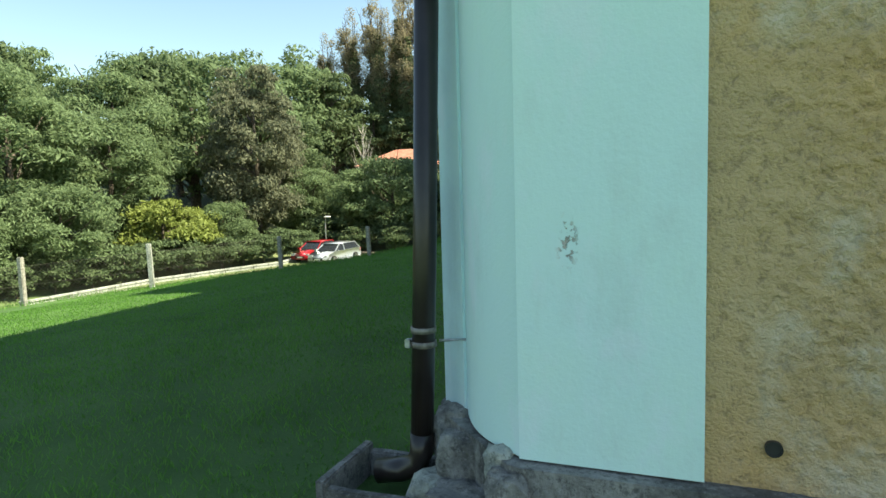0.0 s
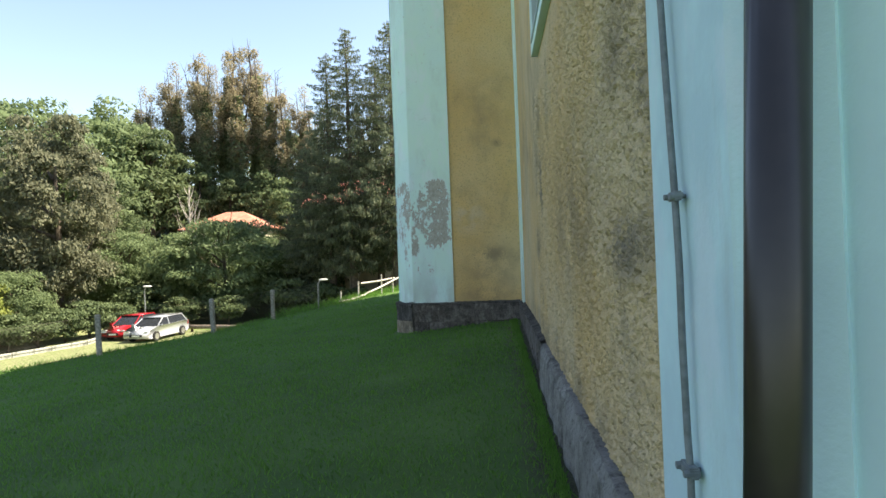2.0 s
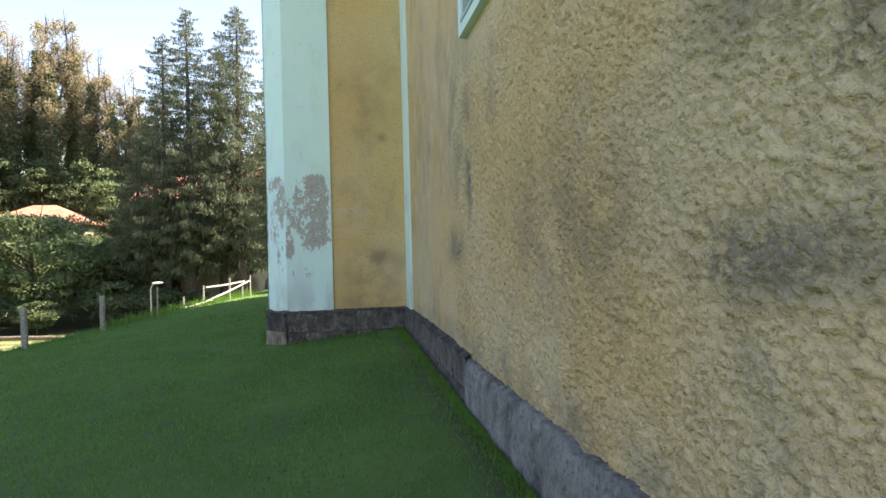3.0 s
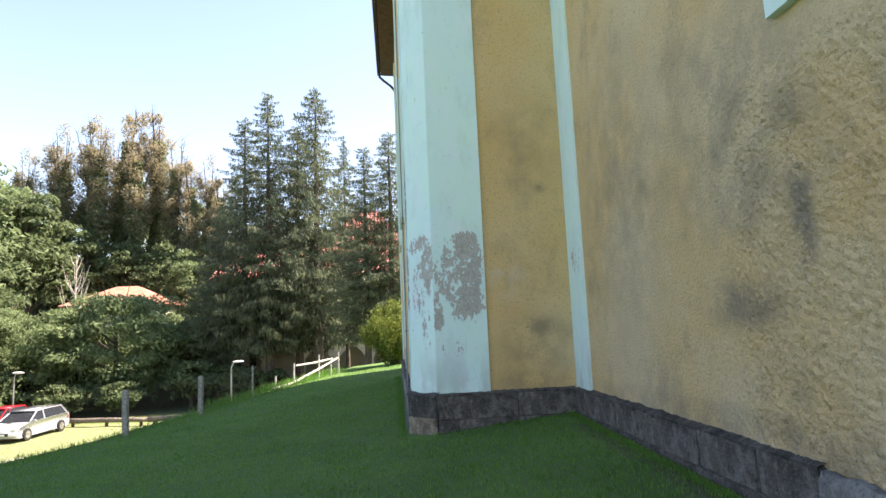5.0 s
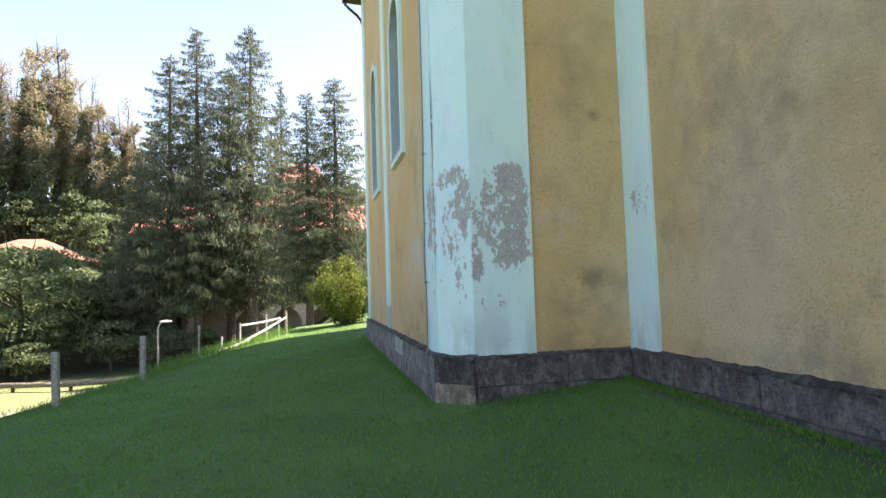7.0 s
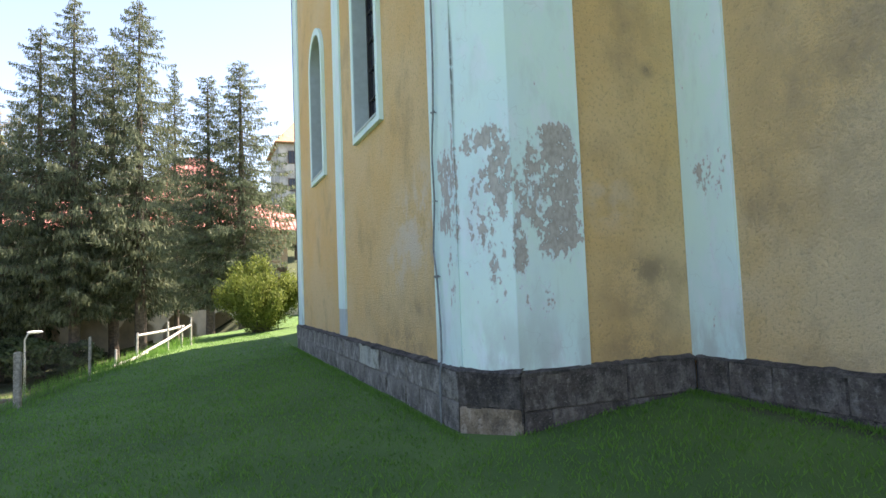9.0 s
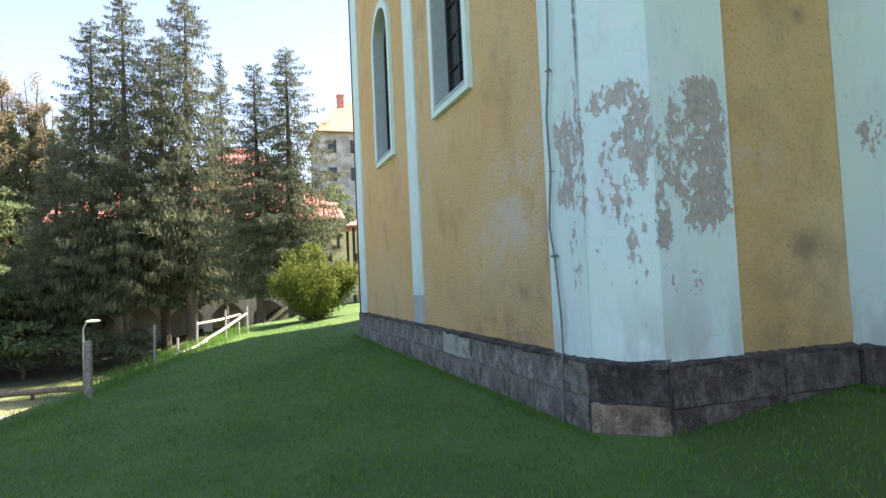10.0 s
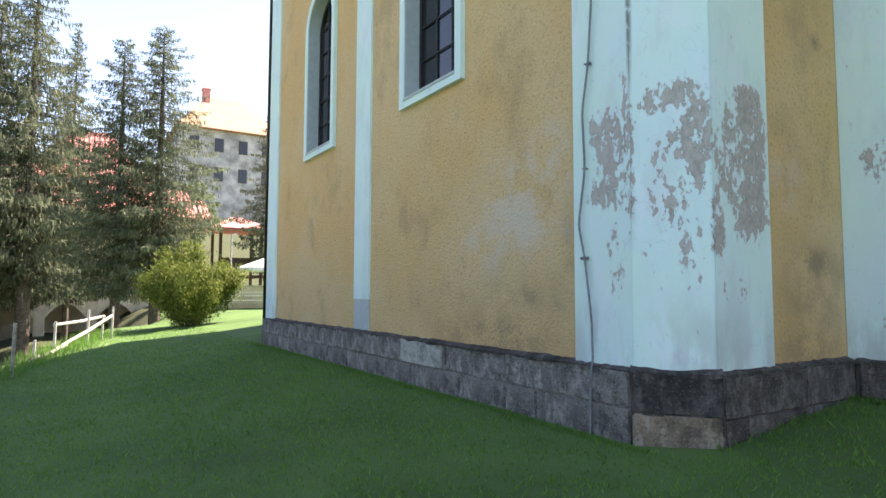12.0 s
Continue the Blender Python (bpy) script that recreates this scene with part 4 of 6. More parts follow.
def gully():
    """Open concrete gully box that takes the downpipe."""
    top = empty("gully_box", -0.25, 2.03, -0.62)
    for name, b in (("gully_side", (-0.47, -0.42, 1.80, 2.27, -0.75, -0.33)), ("gully_side", (-0.42, -0.03, 1.80, 1.85, -0.75, -0.36)), ("gully_side", (-0.42, -0.05, 2.22, 2.27, -0.75, -0.36)), ("gully_floor", (-0.42, -0.05, 1.85, 2.22, -0.75, -0.55))):
        bm = bmesh.new()
        box(bm, *b, 0.008)
        bmesh.ops.subdivide_edges(bm, edges=[e for e in bm.edges if e.calc_length() > 0.15], cuts=3)
        for v in bm.verts:
            v.co += Vector((0.006, 0.006, 0.008)) * noise.noise(v.co * 14)
        bm.transform(Matrix.Translation((0.25, -2.03, 0.62)))
        part(name, bm, CEMENT, top)
    tagged(top, "open grey concrete gully box under the downpipe", "gully")


def conductor(name, pts, radius, clamps, off, label):
    top = empty(name, *pts[0])
    inv = Matrix.Translation(-Vector(pts[0]))
    fine = []
    for p, q in zip(pts, pts[1:]):
        for k in range(6):
            fine.append(Vector(p).lerp(Vector(q), k / 6))
    fine.append(Vector(pts[-1]))
    soft = [fine[0]] + [(a + b * 2 + c) / 4 for a, b, c in zip(fine, fine[1:], fine[2:])] + [fine[-1]]
    bm = tube(bmesh.new(), soft, radius, 8)
    bm.transform(inv)
    part("wire", bm, CABLE, top, "", True)
    for x, y, z, s in clamps:
        bm = bmesh.new()
        box(bm, x - 0.012 * s, x + 0.012 * s, y - 0.032 * s, y + 0.032 * s, z - 0.012 * s, z + 0.012 * s, 0.004)
        for k in (-1, 1):
            tube(bm, [(x - 0.02 * s, y + 0.026 * s * k, z), (x + 0.012 * s, y + 0.026 * s * k, z)], 0.008 * s, 8)
        tube(bm, [(x, y, z), (x + off, y, z)], 0.006, 6)
        bm.transform(inv)
        part("clamp", bm, CABLE, top, "grey metal wire clamp")
    return tagged(top, label, "lightning rod")


downpipe()
gully()
conductor("lightning_conductor", [(-0.05, 2.66, EAVE), (-0.05, 2.72, 4.0), (-0.05, 2.675, 1.75), (-0.05, 2.636, 1.40), (-0.05, 2.60, 1.105), (-0.052, 2.577, 0.92), (-0.052, 2.579, 0.75), (-0.05, 2.572, 0.5), (-0.05, 2.56, 0.42), (-0.05, 2.56, -0.1), (-0.07, 2.56, -0.5)], 0.009, [(-0.05, 2.60, 1.103, 1.0), (-0.05, 2.565, 0.42, 1.2), (-0.05, 2.71, 3.2, 1)], 0.06, "grey lightning conductor wire clamped to the nave wall")
conductor("lightning_conductor", [(-2.54, 13.92, EAVE), (-2.54, 13.92, 3.4), (-2.54, 13.975, 2.77), (-2.54, 14.058, 2.32), (-2.54, 14.03, 1.79), (-2.54, 14.12, 1.27), (-2.54, 14.045, 0.96), (-2.55, 13.96, 0.4), (-2.56, 13.94, 0.06), (-2.585, 13.95, -0.1), (-2.585, 13.965, -0.78)], 0.011, [(-2.54, 13.975, 2.77, 1), (-2.54, 14.045, 0.96, 1.2), (-2.54, 14.03, 1.79, 0.7)], 0.04, "grey lightning conductor wire down the corner pier")


# ---- plants ----
def unit(v):
    return v / np.maximum(np.linalg.norm(v, axis=-1, keepdims=True), 1e-6)


def leaf_axes(rs, normal, length, width, droop):
    """Half-vectors of leaves that face along normal, hang by droop and are turned at random."""
    n = unit(normal + rs.normal(0, 0.45, normal.shape))
    t = unit(np.cross(n, rs.normal(0, 1, normal.shape)))
    t = unit(t + np.array([0, 0, -droop]))
    s = unit(np.cross(n, t))
    k = rs.uniform(0.65, 1.35, (len(n), 1))
    return s * width * k, t * length * k


def crown_mesh(name, seed, centre, spread_xyz, lobes, per_lobe, lobe_r, length, width, droop, material, flat=0.6):
    """A crown of uneven boughs, each a shell of loose leaves, with gaps between them."""
    rs = np.random.RandomState(seed)
    cs, ns = [], []
    for _ in range(lobes):
        d = unit(rs.normal(0, 1, 3)) * rs.uniform(0.45, 1.0) ** 0.6
        c = np.array(centre) + d * np.array(spread_xyz)
        r = lobe_r * rs.uniform(0.55, 1.25)
        n = int(per_lobe * rs.uniform(0.7, 1.3))
        v = unit(rs.normal(0, 1, (n, 3)))
        v[:, 2] = np.where(v[:, 2] < -0.35, -v[:, 2], v[:, 2])
        p = c + v * r * np.array([1.2, 1.2, flat]) * rs.uniform(0.5, 1.1, (n, 1)) ** 0.5
        p += rs.normal(0, 0.10 * r, p.shape)
        cs.append(p)
        ns.append(unit(v + np.array([0, 0, 0.5])))
    c, n = np.concatenate(cs), np.concatenate(ns)
    s, t = leaf_axes(rs, n, length, width, droop)
    return quads(name, c, s, t, material)


def trunk_bm(seed, height, radius, limbs, spread_r, crown_low):
    r = random.Random(seed)
    bm = bmesh.new()
    pts, p = [], Vector((0, 0, -0.4))
    for k in range(7):
        pts.append(p.copy())
        p = p + Vector((r.uniform(-0.12, 0.12), r.uniform(-0.12, 0.12), (height + 0.4) / 6))
    tube(bm, pts, [radius * (1.25 - 0.17 * k) for k in range(7)], 8)
    for _ in range(limbs):
        z = r.uniform(crown_low, height * 0.85)
        a = r.uniform(0, math.tau)
        l = spread_r * r.uniform(0.5, 0.95)
        base = Vector((0, 0, z))
        d = Vector((math.cos(a), math.sin(a), r.uniform(0.25, 0.9)))
        mid = base + d * l * 0.5 + Vector((0, 0, r.uniform(-0.2, 0.4)))
        tube(bm, [base, mid, base + d * l + Vector((0, 0, 0.3 * l))], [radius * 0.38, radius * 0.24, radius * 0.08], 5)
    return bm


def tree(kind, seed, height, wide, low, material, label, lobes=26, per_lobe=260, lobe_r=1.5, leaf=(0.26, 0.12), droop=0.5, bark=None):
    """A broadleaf: tapered trunk, limbs and a crown of loose boughs."""
    top = empty(kind)
    part("trunk", trunk_bm(seed, height * 0.8, 0.02 * height + 0.05, 9, wide * 0.8, low), bark or BARK, top)
    zc = (height + low) / 2
    me = crown_mesh("crown", seed, (0, 0, zc), (wide - lobe_r * 0.6, wide - lobe_r * 0.6, (height - low) / 2 - lobe_r * 0.5), lobes, per_lobe, lobe_r, leaf[0], leaf[1], droop, material)
    crown = new("crown", me)
    crown.parent = top
    return tagged(top, label, "tree", group="trees round the church")


def spruce(seed, height, wide, label):
    """A tall spruce: boughs that dip and lift at the tip, hung with curtains of twigs; ragged outline, bare lower trunk."""
    rs = np.random.RandomState(seed)
    top = empty("spruce_tree")
    bm = bmesh.new()
    tube(bm, [(0, 0, -0.5), (0.05, 0, height * 0.3), (0, 0.04, height * 0.65), (0, 0, height * 0.985)], [0.30, 0.24, 0.14, 0.02], 9)
    cs, ss, ts = [], [], []
    for i in range(250):
        q = (i + rs.uniform(0, 1)) / 250
        z = height * (0.17 + 0.822 * q ** 0.95)
        f = 1 - z / height
        reach = wide * (0.05 + 1.06 * f ** 0.66) * (0.42 + 0.58 * min(1, (z / height - 0.12) / 0.26))
        a = i * 2.39996 + rs.normal(0, 0.5)
        l = reach * rs.uniform(0.55, 1.12) * (0.5 if rs.rand() < 0.15 else 1.0)
        d = np.array([math.cos(a), math.sin(a), 0])
        side = np.array([-d[1], d[0], 0])
        lift = 0.55 * (1 - f) ** 2

        def bough(u):
            return z + l * (-0.30 * u - 0.42 * u ** 2 + 0.42 * u ** 3 + lift * u)

        n = int(18 + 39 * l)
        u = rs.uniform(0.06, 1, n) ** 0.75
        off = rs.normal(0, 1, n) * (0.08 + 0.15 * l * (1.05 - u))
        low = rs.uniform(0, 1, n) ** 1.6 * (0.10 + 0.55 * f * (0.4 + u * (1 - u) * 2.4))
        p = d * (u * l)[:, None] + side * off[:, None]
        p[:, 2] = bough(u) - low - 0.25 * np.abs(off)
        flat = rs.rand(n) < 0.28
        out = np.where(flat, 0.9, 0.18)
        hang = unit(d * out[:, None] + side * (np.sign(off) * np.where(flat, 0.7, 0.15))[:, None] + rs.normal(0, 0.16, (n, 3)) + np.array([0, 0, -1]) * np.where(flat, 0.25, 1.0)[:, None])
        k = rs.uniform(0.6, 1.35, (n, 1)) * (0.10 + 0.11 * f)
        cs.append(p)
        ts.append(hang * k)
        ss.append(unit(np.cross(hang, rs.normal(0, 1, (n, 3)))) * k * 0.24)
        if l > 0.5:
            tube(bm, [(0, 0, z)] + [tuple(d * l * u + np.array([0, 0, bough(u)])) for u in (0.4, 0.75, 1.0)], [0.03, 0.02, 0.012, 0.004], 3)
    part("trunk", bm, BARK, top)
    crown = new("crown", quads("crown", np.concatenate(cs), np.concatenate(ss), np.concatenate(ts), LEAF_SPRUCE))
    crown.parent = top
    return tagged(top, label, "tree", group="spruces behind the lawn")


def ivy_tree(seed, height, wide, label):
    """A tall thin tree: ivy sleeve up the trunk, forked bare limbs, thin browning leaves towards the top."""
    rs = np.random.RandomState(seed)
    r = random.Random(seed)
    top = empty("ivy_tree")
    bm = bmesh.new()
    forks = []
    tube(bm, [(0, 0, -0.5), (0.2, 0.1, height * 0.3), (-0.1, 0.2, height * 0.6)], [0.32, 0.26, 0.2], 7)
    for _ in range(5):
        a = r.uniform(0, math.tau)
        e = Vector((math.cos(a) * wide * r.uniform(0.25, 0.75), math.sin(a) * wide * r.uniform(0.25, 0.75), height * r.uniform(0.86, 1.0)))
        b = Vector((-0.1, 0.2, height * r.uniform(0.4, 0.6)))
        m = b.lerp(e, 0.5) + Vector((r.uniform(-0.4, 0.4), r.uniform(-0.4, 0.4), 0.6))
        tube(bm, [b, m, e], [0.16, 0.1, 0.02], 5)
        forks.append((b, m, e))
        for _ in range(7):
            q = m.lerp(e, r.uniform(0, 0.9))
            tube(bm, [q, q + Vector((r.uniform(-1, 1), r.uniform(-1, 1), r.uniform(0.5, 1.6))) * 1.1], [0.03, 0.006], 4)
    part("trunk", bm, BARK, top)
    n = 5200
    z = rs.uniform(0.02, 0.80, n) * height
    a = rs.uniform(0, math.tau, n)
    rad = (0.75 + 0.65 * np.sin(z * 0.9 + seed) * np.sin(z * 0.37) + rs.normal(0, 0.28, n)) * (1.15 - 0.5 * z / height) * wide * 0.33
    c = np.stack((np.cos(a) * rad, np.sin(a) * rad, z), axis=1)
    s, t = leaf_axes(rs, unit(np.stack((np.cos(a), np.sin(a), 0.3 + 0 * a), axis=1)), 0.22, 0.14, 0.3)
    ivy = new("ivy", quads("ivy", c, s, t, LEAF_IVY))
    ivy.parent = top
    cs = []
    for b, m, e in forks:
        for _ in range(10):
            f = r.uniform(0, 1)
            q = np.array(b.lerp(m, f * 2) if f < 0.5 else m.lerp(e, f * 2 - 1)) + np.array([r.uniform(-1, 1), r.uniform(-1, 1), r.uniform(-4, 0.6)])
            k = 170
            cs.append(q + unit(rs.normal(0, 1, (k, 3))) * rs.uniform(0.2, 1, (k, 1)) ** 0.5 * np.array([1.1, 1.1, 1.3]) * rs.uniform(0.4, 1.2))
    c = np.concatenate(cs)
    s, t = leaf_axes(rs, np.tile(np.array([[0.0, 0, 1]]), (len(c), 1)), 0.14, 0.075, 0.4)
    crown = new("crown", quads("crown", c, s, t, LEAF_BROWN))
    crown.parent = top
    return tagged(top, label, "tree", group="tall ivy-clad trees on the hill")


def put(proto, state, x, y, scale=1.0, turn=0.0, sink=0.0, tall=1.0):
    """Place the first of a kind, or a copy of it, on the ground."""
    m = Matrix.LocRotScale((x, y, float(land(x, y)) - sink), Euler((0, 0, turn)), (scale, scale, scale * tall))
    if proto.name in state:
        k = proto.scale
        return copy_thing(proto, m @ Matrix.Diagonal((1 / k.x, 1 / k.y, 1 / k.z, 1)))
    state.add(proto.name)
    proto.matrix_basis = m
    return proto


def woods():
    r = random.Random(3)
    state = set()
    acacia = tree("acacia_tree", 21, 12.0, 4.6, 0.4, LEAF_ACACIA, "green acacia with feathery hanging leaves at the roadside", 88, 300, 1.15, (0.17, 0.065), 0.4)
    acacia2 = tree("acacia_tree", 22, 12.0, 4.4, 0.6, LEAF_ACACIA, "green acacia with feathery hanging leaves at the roadside", 84, 300, 1.15, (0.17, 0.065), 0.4)
    lime = tree("lime_tree", 23, 13.5, 4.6, 0.3, LEAF_OLIVE, "dense olive-green lime tree above the car park", 110, 290, 0.95, (0.15, 0.08), 0.6)
    dark = tree("forest_tree", 24, 14.5, 4.2, 1.5, LEAF_DARK, "dark green broadleaf tree on the wooded slope", 52, 115, 1.45, (0.28, 0.14), 0.6)
    dark2 = tree("forest_tree", 25, 15.0, 4.6, 1.0, LEAF_ACACIA, "green broadleaf tree on the wooded slope", 52, 115, 1.45, (0.28, 0.13), 0.7)
    shrub = tree("acacia_shrub", 26, 8.0, 4.2, 0.0, LEAF_ACACIA, "bushy green acacia scrub behind the car park kerb", 64, 290, 1.05, (0.16, 0.065), 0.4)
    dome = tree("acacia_shrub", 29, 9.2, 6.2, 0.0, LEAF_ACACIA, "broad domed acacia thicket behind the car park rail", 130, 280, 1.3, (0.19, 0.075), 0.4)
    shrub_d = tree("hazel_shrub", 27, 6.0, 3.4, 0.0, LEAF_DARK, "dark green scrub behind the car park", 30, 110, 1.2, (0.28, 0.16), 0.4)
    gold = tree("elder_bush", 28, 5.0, 3.0, 0.0, LEAF_GOLD, "yellow-green sunlit bush behind the roadside kerb", 40, 240, 0.85, (0.16, 0.08), 0.6)
    # roadside row
    for x, y, s in ((-34.5, 16.5, 0.86), (-35.5, 24.5, 1.02), (-35.5, 31.5, 0.86)):
        put(acacia, state, x, y, s, r.uniform(0, 6))
    for x, y, s in ((-40.5, 20, 0.82), (-41, 28, 1.0), (-34, 11, 1.0), (-40, 36, 1.18)):
        put(acacia2, state, x, y, s, r.uniform(0, 6))
    put(lime, state, -31.2, 41.5, 0.92, 0.4, 0, 1.32)
    put(lime, state, -36.5, 48.5, 1.05, 2.4)
    put(gold, state, -31.0, 31.6, 1.0, 0.3)
    put(gold, state, -31.6, 34.6, 0.85, 2.0)
    for x, y, s in ((-31.5, 18.5, 0.7), (-31.3, 24.2, 0.75), (-32, 13.5, 0.8), (-31.0, 37.2, 0.6)):
        put(shrub, state, x, y, s, r.uniform(0, 6))
    for k in range(15):
        y = 15.0 + 1.95 * k
        put(shrub_d, state, -31.4 + 0.12 * (y - 15) + r.uniform(-0.3, 0.5), y, r.uniform(0.30, 0.48), r.uniform(0, 6))
    # thicket behind the north rail
    put(dome, state, -23.6, 51.5, 0.97, 0.7)
    put(dome, state, -33.0, 51.0, 0.82, 3.1)
    for x, y, s in ((-27.5, 54.5, 0.85), (-18.6, 54.5, 0.85), (-26.2, 66.5, 0.8), (-22.5, 66.0, 0.85)):
        put(shrub, state, x, y, s, r.uniform(0, 6))
    for x, y, s in ((-28.6, 47.6, 0.6), (-17.4, 49.6, 0.6), (-14.4, 49.8, 0.5), (-12.0, 50.5, 0.4), (-21.0, 46.4, 0.42), (-24.6, 46.4, 0.42), (-18.0, 58, 0.9), (-22, 60, 0.8)):
        put(shrub_d, state, x, y, s, r.uniform(0, 6))
    # slopes
    for x, y, s in ((-44, 16, 0.72), (-48, 32, 0.98), (-44, 43, 1.12), (-50, 24, 0.8), (-54, 37, 0.95), (-48, 51, 1.2), (-58, 30, 0.75), (-62, 46, 1.0), (-46, 58, 1.25), (-55, 57, 1.2), (-52, 66, 1.2), (-40, 53, 1.0), (-39.5, 59, 0.85), (-45, 66, 1.22), (-47, 74, 1.32), (-43, 48, 1.15)):
        put(r.choice((dark, dark2)), state, x + r.uniform(-1, 1), y + r.uniform(-1, 1), s, r.uniform(0, 6))
    for x, y, s in ((-42, 72, 1.15), (-47, 80, 0.8), (-43.5, 77.5, 0.72), (-38.5, 78, 0.74), (-34.5, 78.5, 0.68), (-30.5, 78, 0.7), (-26.6, 77, 0.68), (-22, 76, 0.6), (-16, 78, 0.85), (-10, 80, 0.9), (-30, 92, 0.9), (-37, 92, 0.9), (-44, 90, 0.95), (-51, 84, 0.9), (-50, 76, 0.85), (-20, 88, 0.9), (-6, 86, 0.8), (0, 84, 0.7), (6, 84, 0.55), (16, 80, 0.7)):
        put(r.choice((dark, dark2)), state, x, y, s, r.uniform(0, 6))
    # tall ivy-clad trees on the hill: place and height of the crown's top
    a = ivy_tree(31, 26, 3.2, "tall ivy-clad tree with thin browning crown on the hill")
    b = ivy_tree(32, 25, 3.0, "tall ivy-clad tree with thin browning crown on the hill")
    for k, (x, y, top) in enumerate(((-51.5, 80, 21.5), (-49.0, 82, 23.0), (-46.6, 80, 25.5), (-44.6, 83, 28.0), (-42.4, 80, 28.5), (-40.2, 82, 31.0), (-37.8, 79, 29.0), (-36.0, 82, 32.0), (-33.4, 79, 28.0), (-32.0, 82, 32.0), (-29.4, 80, 27.0), (-27.0, 79, 24.0), (-25.2, 81, 24.5), (-23.4, 79, 22.0), (-38.8, 86, 29.0), (-34.2, 87, 30.5), (-53.5, 84, 20.0))):
        put((a, b)[k % 2], state, x, y, (top - float(land(x, y))) / (26.5, 25.5)[k % 2], r.uniform(0, 6))
    # spruces: place and height of the tip, breadth
    s1 = spruce(41, 22, 4.7, "tall dark spruce with drooping boughs at the lawn's edge")
    s2 = spruce(42, 20, 4.6, "tall dark spruce with drooping boughs at the lawn's edge")
    for k, (x, y, top, wide) in enumerate(((-12.2, 51.0, 20.1, 1.08), (-8.5, 51.0, 20.4, 1.1), (-14.2, 52.0, 18.4, 1.1), (-10.4, 54.0, 18.4, 1.1), (-4.5, 43.8, 13.3, 1.2), (-2.8, 43.0, 14.0, 1.3), (-6.5, 53.0, 16.8, 0.7), (6.2, 54.0, 14.5, 1.1), (-16.4, 52.5, 10.5, 1.3), (-19.5, 70, 18.5, 1.1), (-16.0, 72, 19, 1.0))):
        p, h = ((s1, 22), (s2, 20))[k % 2]
        s = (top - float(land(x, y))) / h
        put(p, state, x, y, s * wide, r.uniform(0, 6), 0, 1 / wide)


woods()


def bush():
    """Golden yew: a rounded clump of upright sprays."""
    rs = np.random.RandomState(51)
    x, y = -2.75, 33.6
    top = empty("yew_bush", x, y, float(land(x, y)))
    bm = bmesh.new()
    cs, ns = [], []
    r = random.Random(51)
    for k in range(52):
        a, q = r.uniform(0, math.tau), math.sqrt(r.random())
        k2 = 1 + 0.22 * math.sin(3 * a + 1) + r.uniform(-0.12, 0.12)
        e = Vector((math.cos(a) * q * 1.55 * k2, math.sin(a) * q * 1.55 * k2, 2.5 - 1.3 * q * q + r.uniform(-0.35, 0.3)))
        tube(bm, [(0.2 * math.cos(a), 0.2 * math.sin(a), -0.1), e * 0.55, e * 0.95], [0.03, 0.02, 0.006], 4)
        for f in (0.3, 0.5, 0.68, 0.84, 0.95, 1.04):
            n = 120
            cs.append(np.array(e * f) + rs.normal(0, 0.15, (n, 3)) * np.array([1, 1, 1.3]))
            ns.append(np.tile(np.array([[e.x, e.y, 0.9]]), (n, 1)))
    part("stems", bm, BARK, top)
    c, n = np.concatenate(cs), unit(np.concatenate(ns))
    c[:, 2] = np.maximum(c[:, 2], 0.03)
    s, t = leaf_axes(rs, n, 0.065, 0.024, -1.0)
    crown = new("crown", quads("crown", c, s, t, LEAF_BUSH))
    crown.parent = top
    tagged(top, "rounded golden-green yew bush standing on the lawn", "bush")


bush()


def dead_tree():
    r = random.Random(8)
    x, y = -29.6, 57.5
    top = empty("dead_tree", x, y, float(land(x, y)))
    bm = bmesh.new()
    tube(bm, [(0, 0, -0.3), (0.1, 0, 4), (0, 0.1, 8.5), (0.1, 0, 12.0)], [0.16, 0.13, 0.08, 0.01], 7)
    for k in range(22):
        z = r.uniform(5.5, 11)
        a = r.uniform(0, math.tau)
        l = (12.5 - z) * 0.28 * r.uniform(0.6, 1.2)
        tube(bm, [(0.05, 0.05, z), (math.cos(a) * l * 0.5, math.sin(a) * l * 0.5, z + l * 0.9), (math.cos(a) * l * 0.8, math.sin(a) * l * 0.8, z + l * 2.0)], [0.05, 0.03, 0.008], 5)
    part("trunk", bm, PALEBARK, top)
    tagged(top, "bare grey dead tree rising out of the scrub", "tree")


dead_tree()


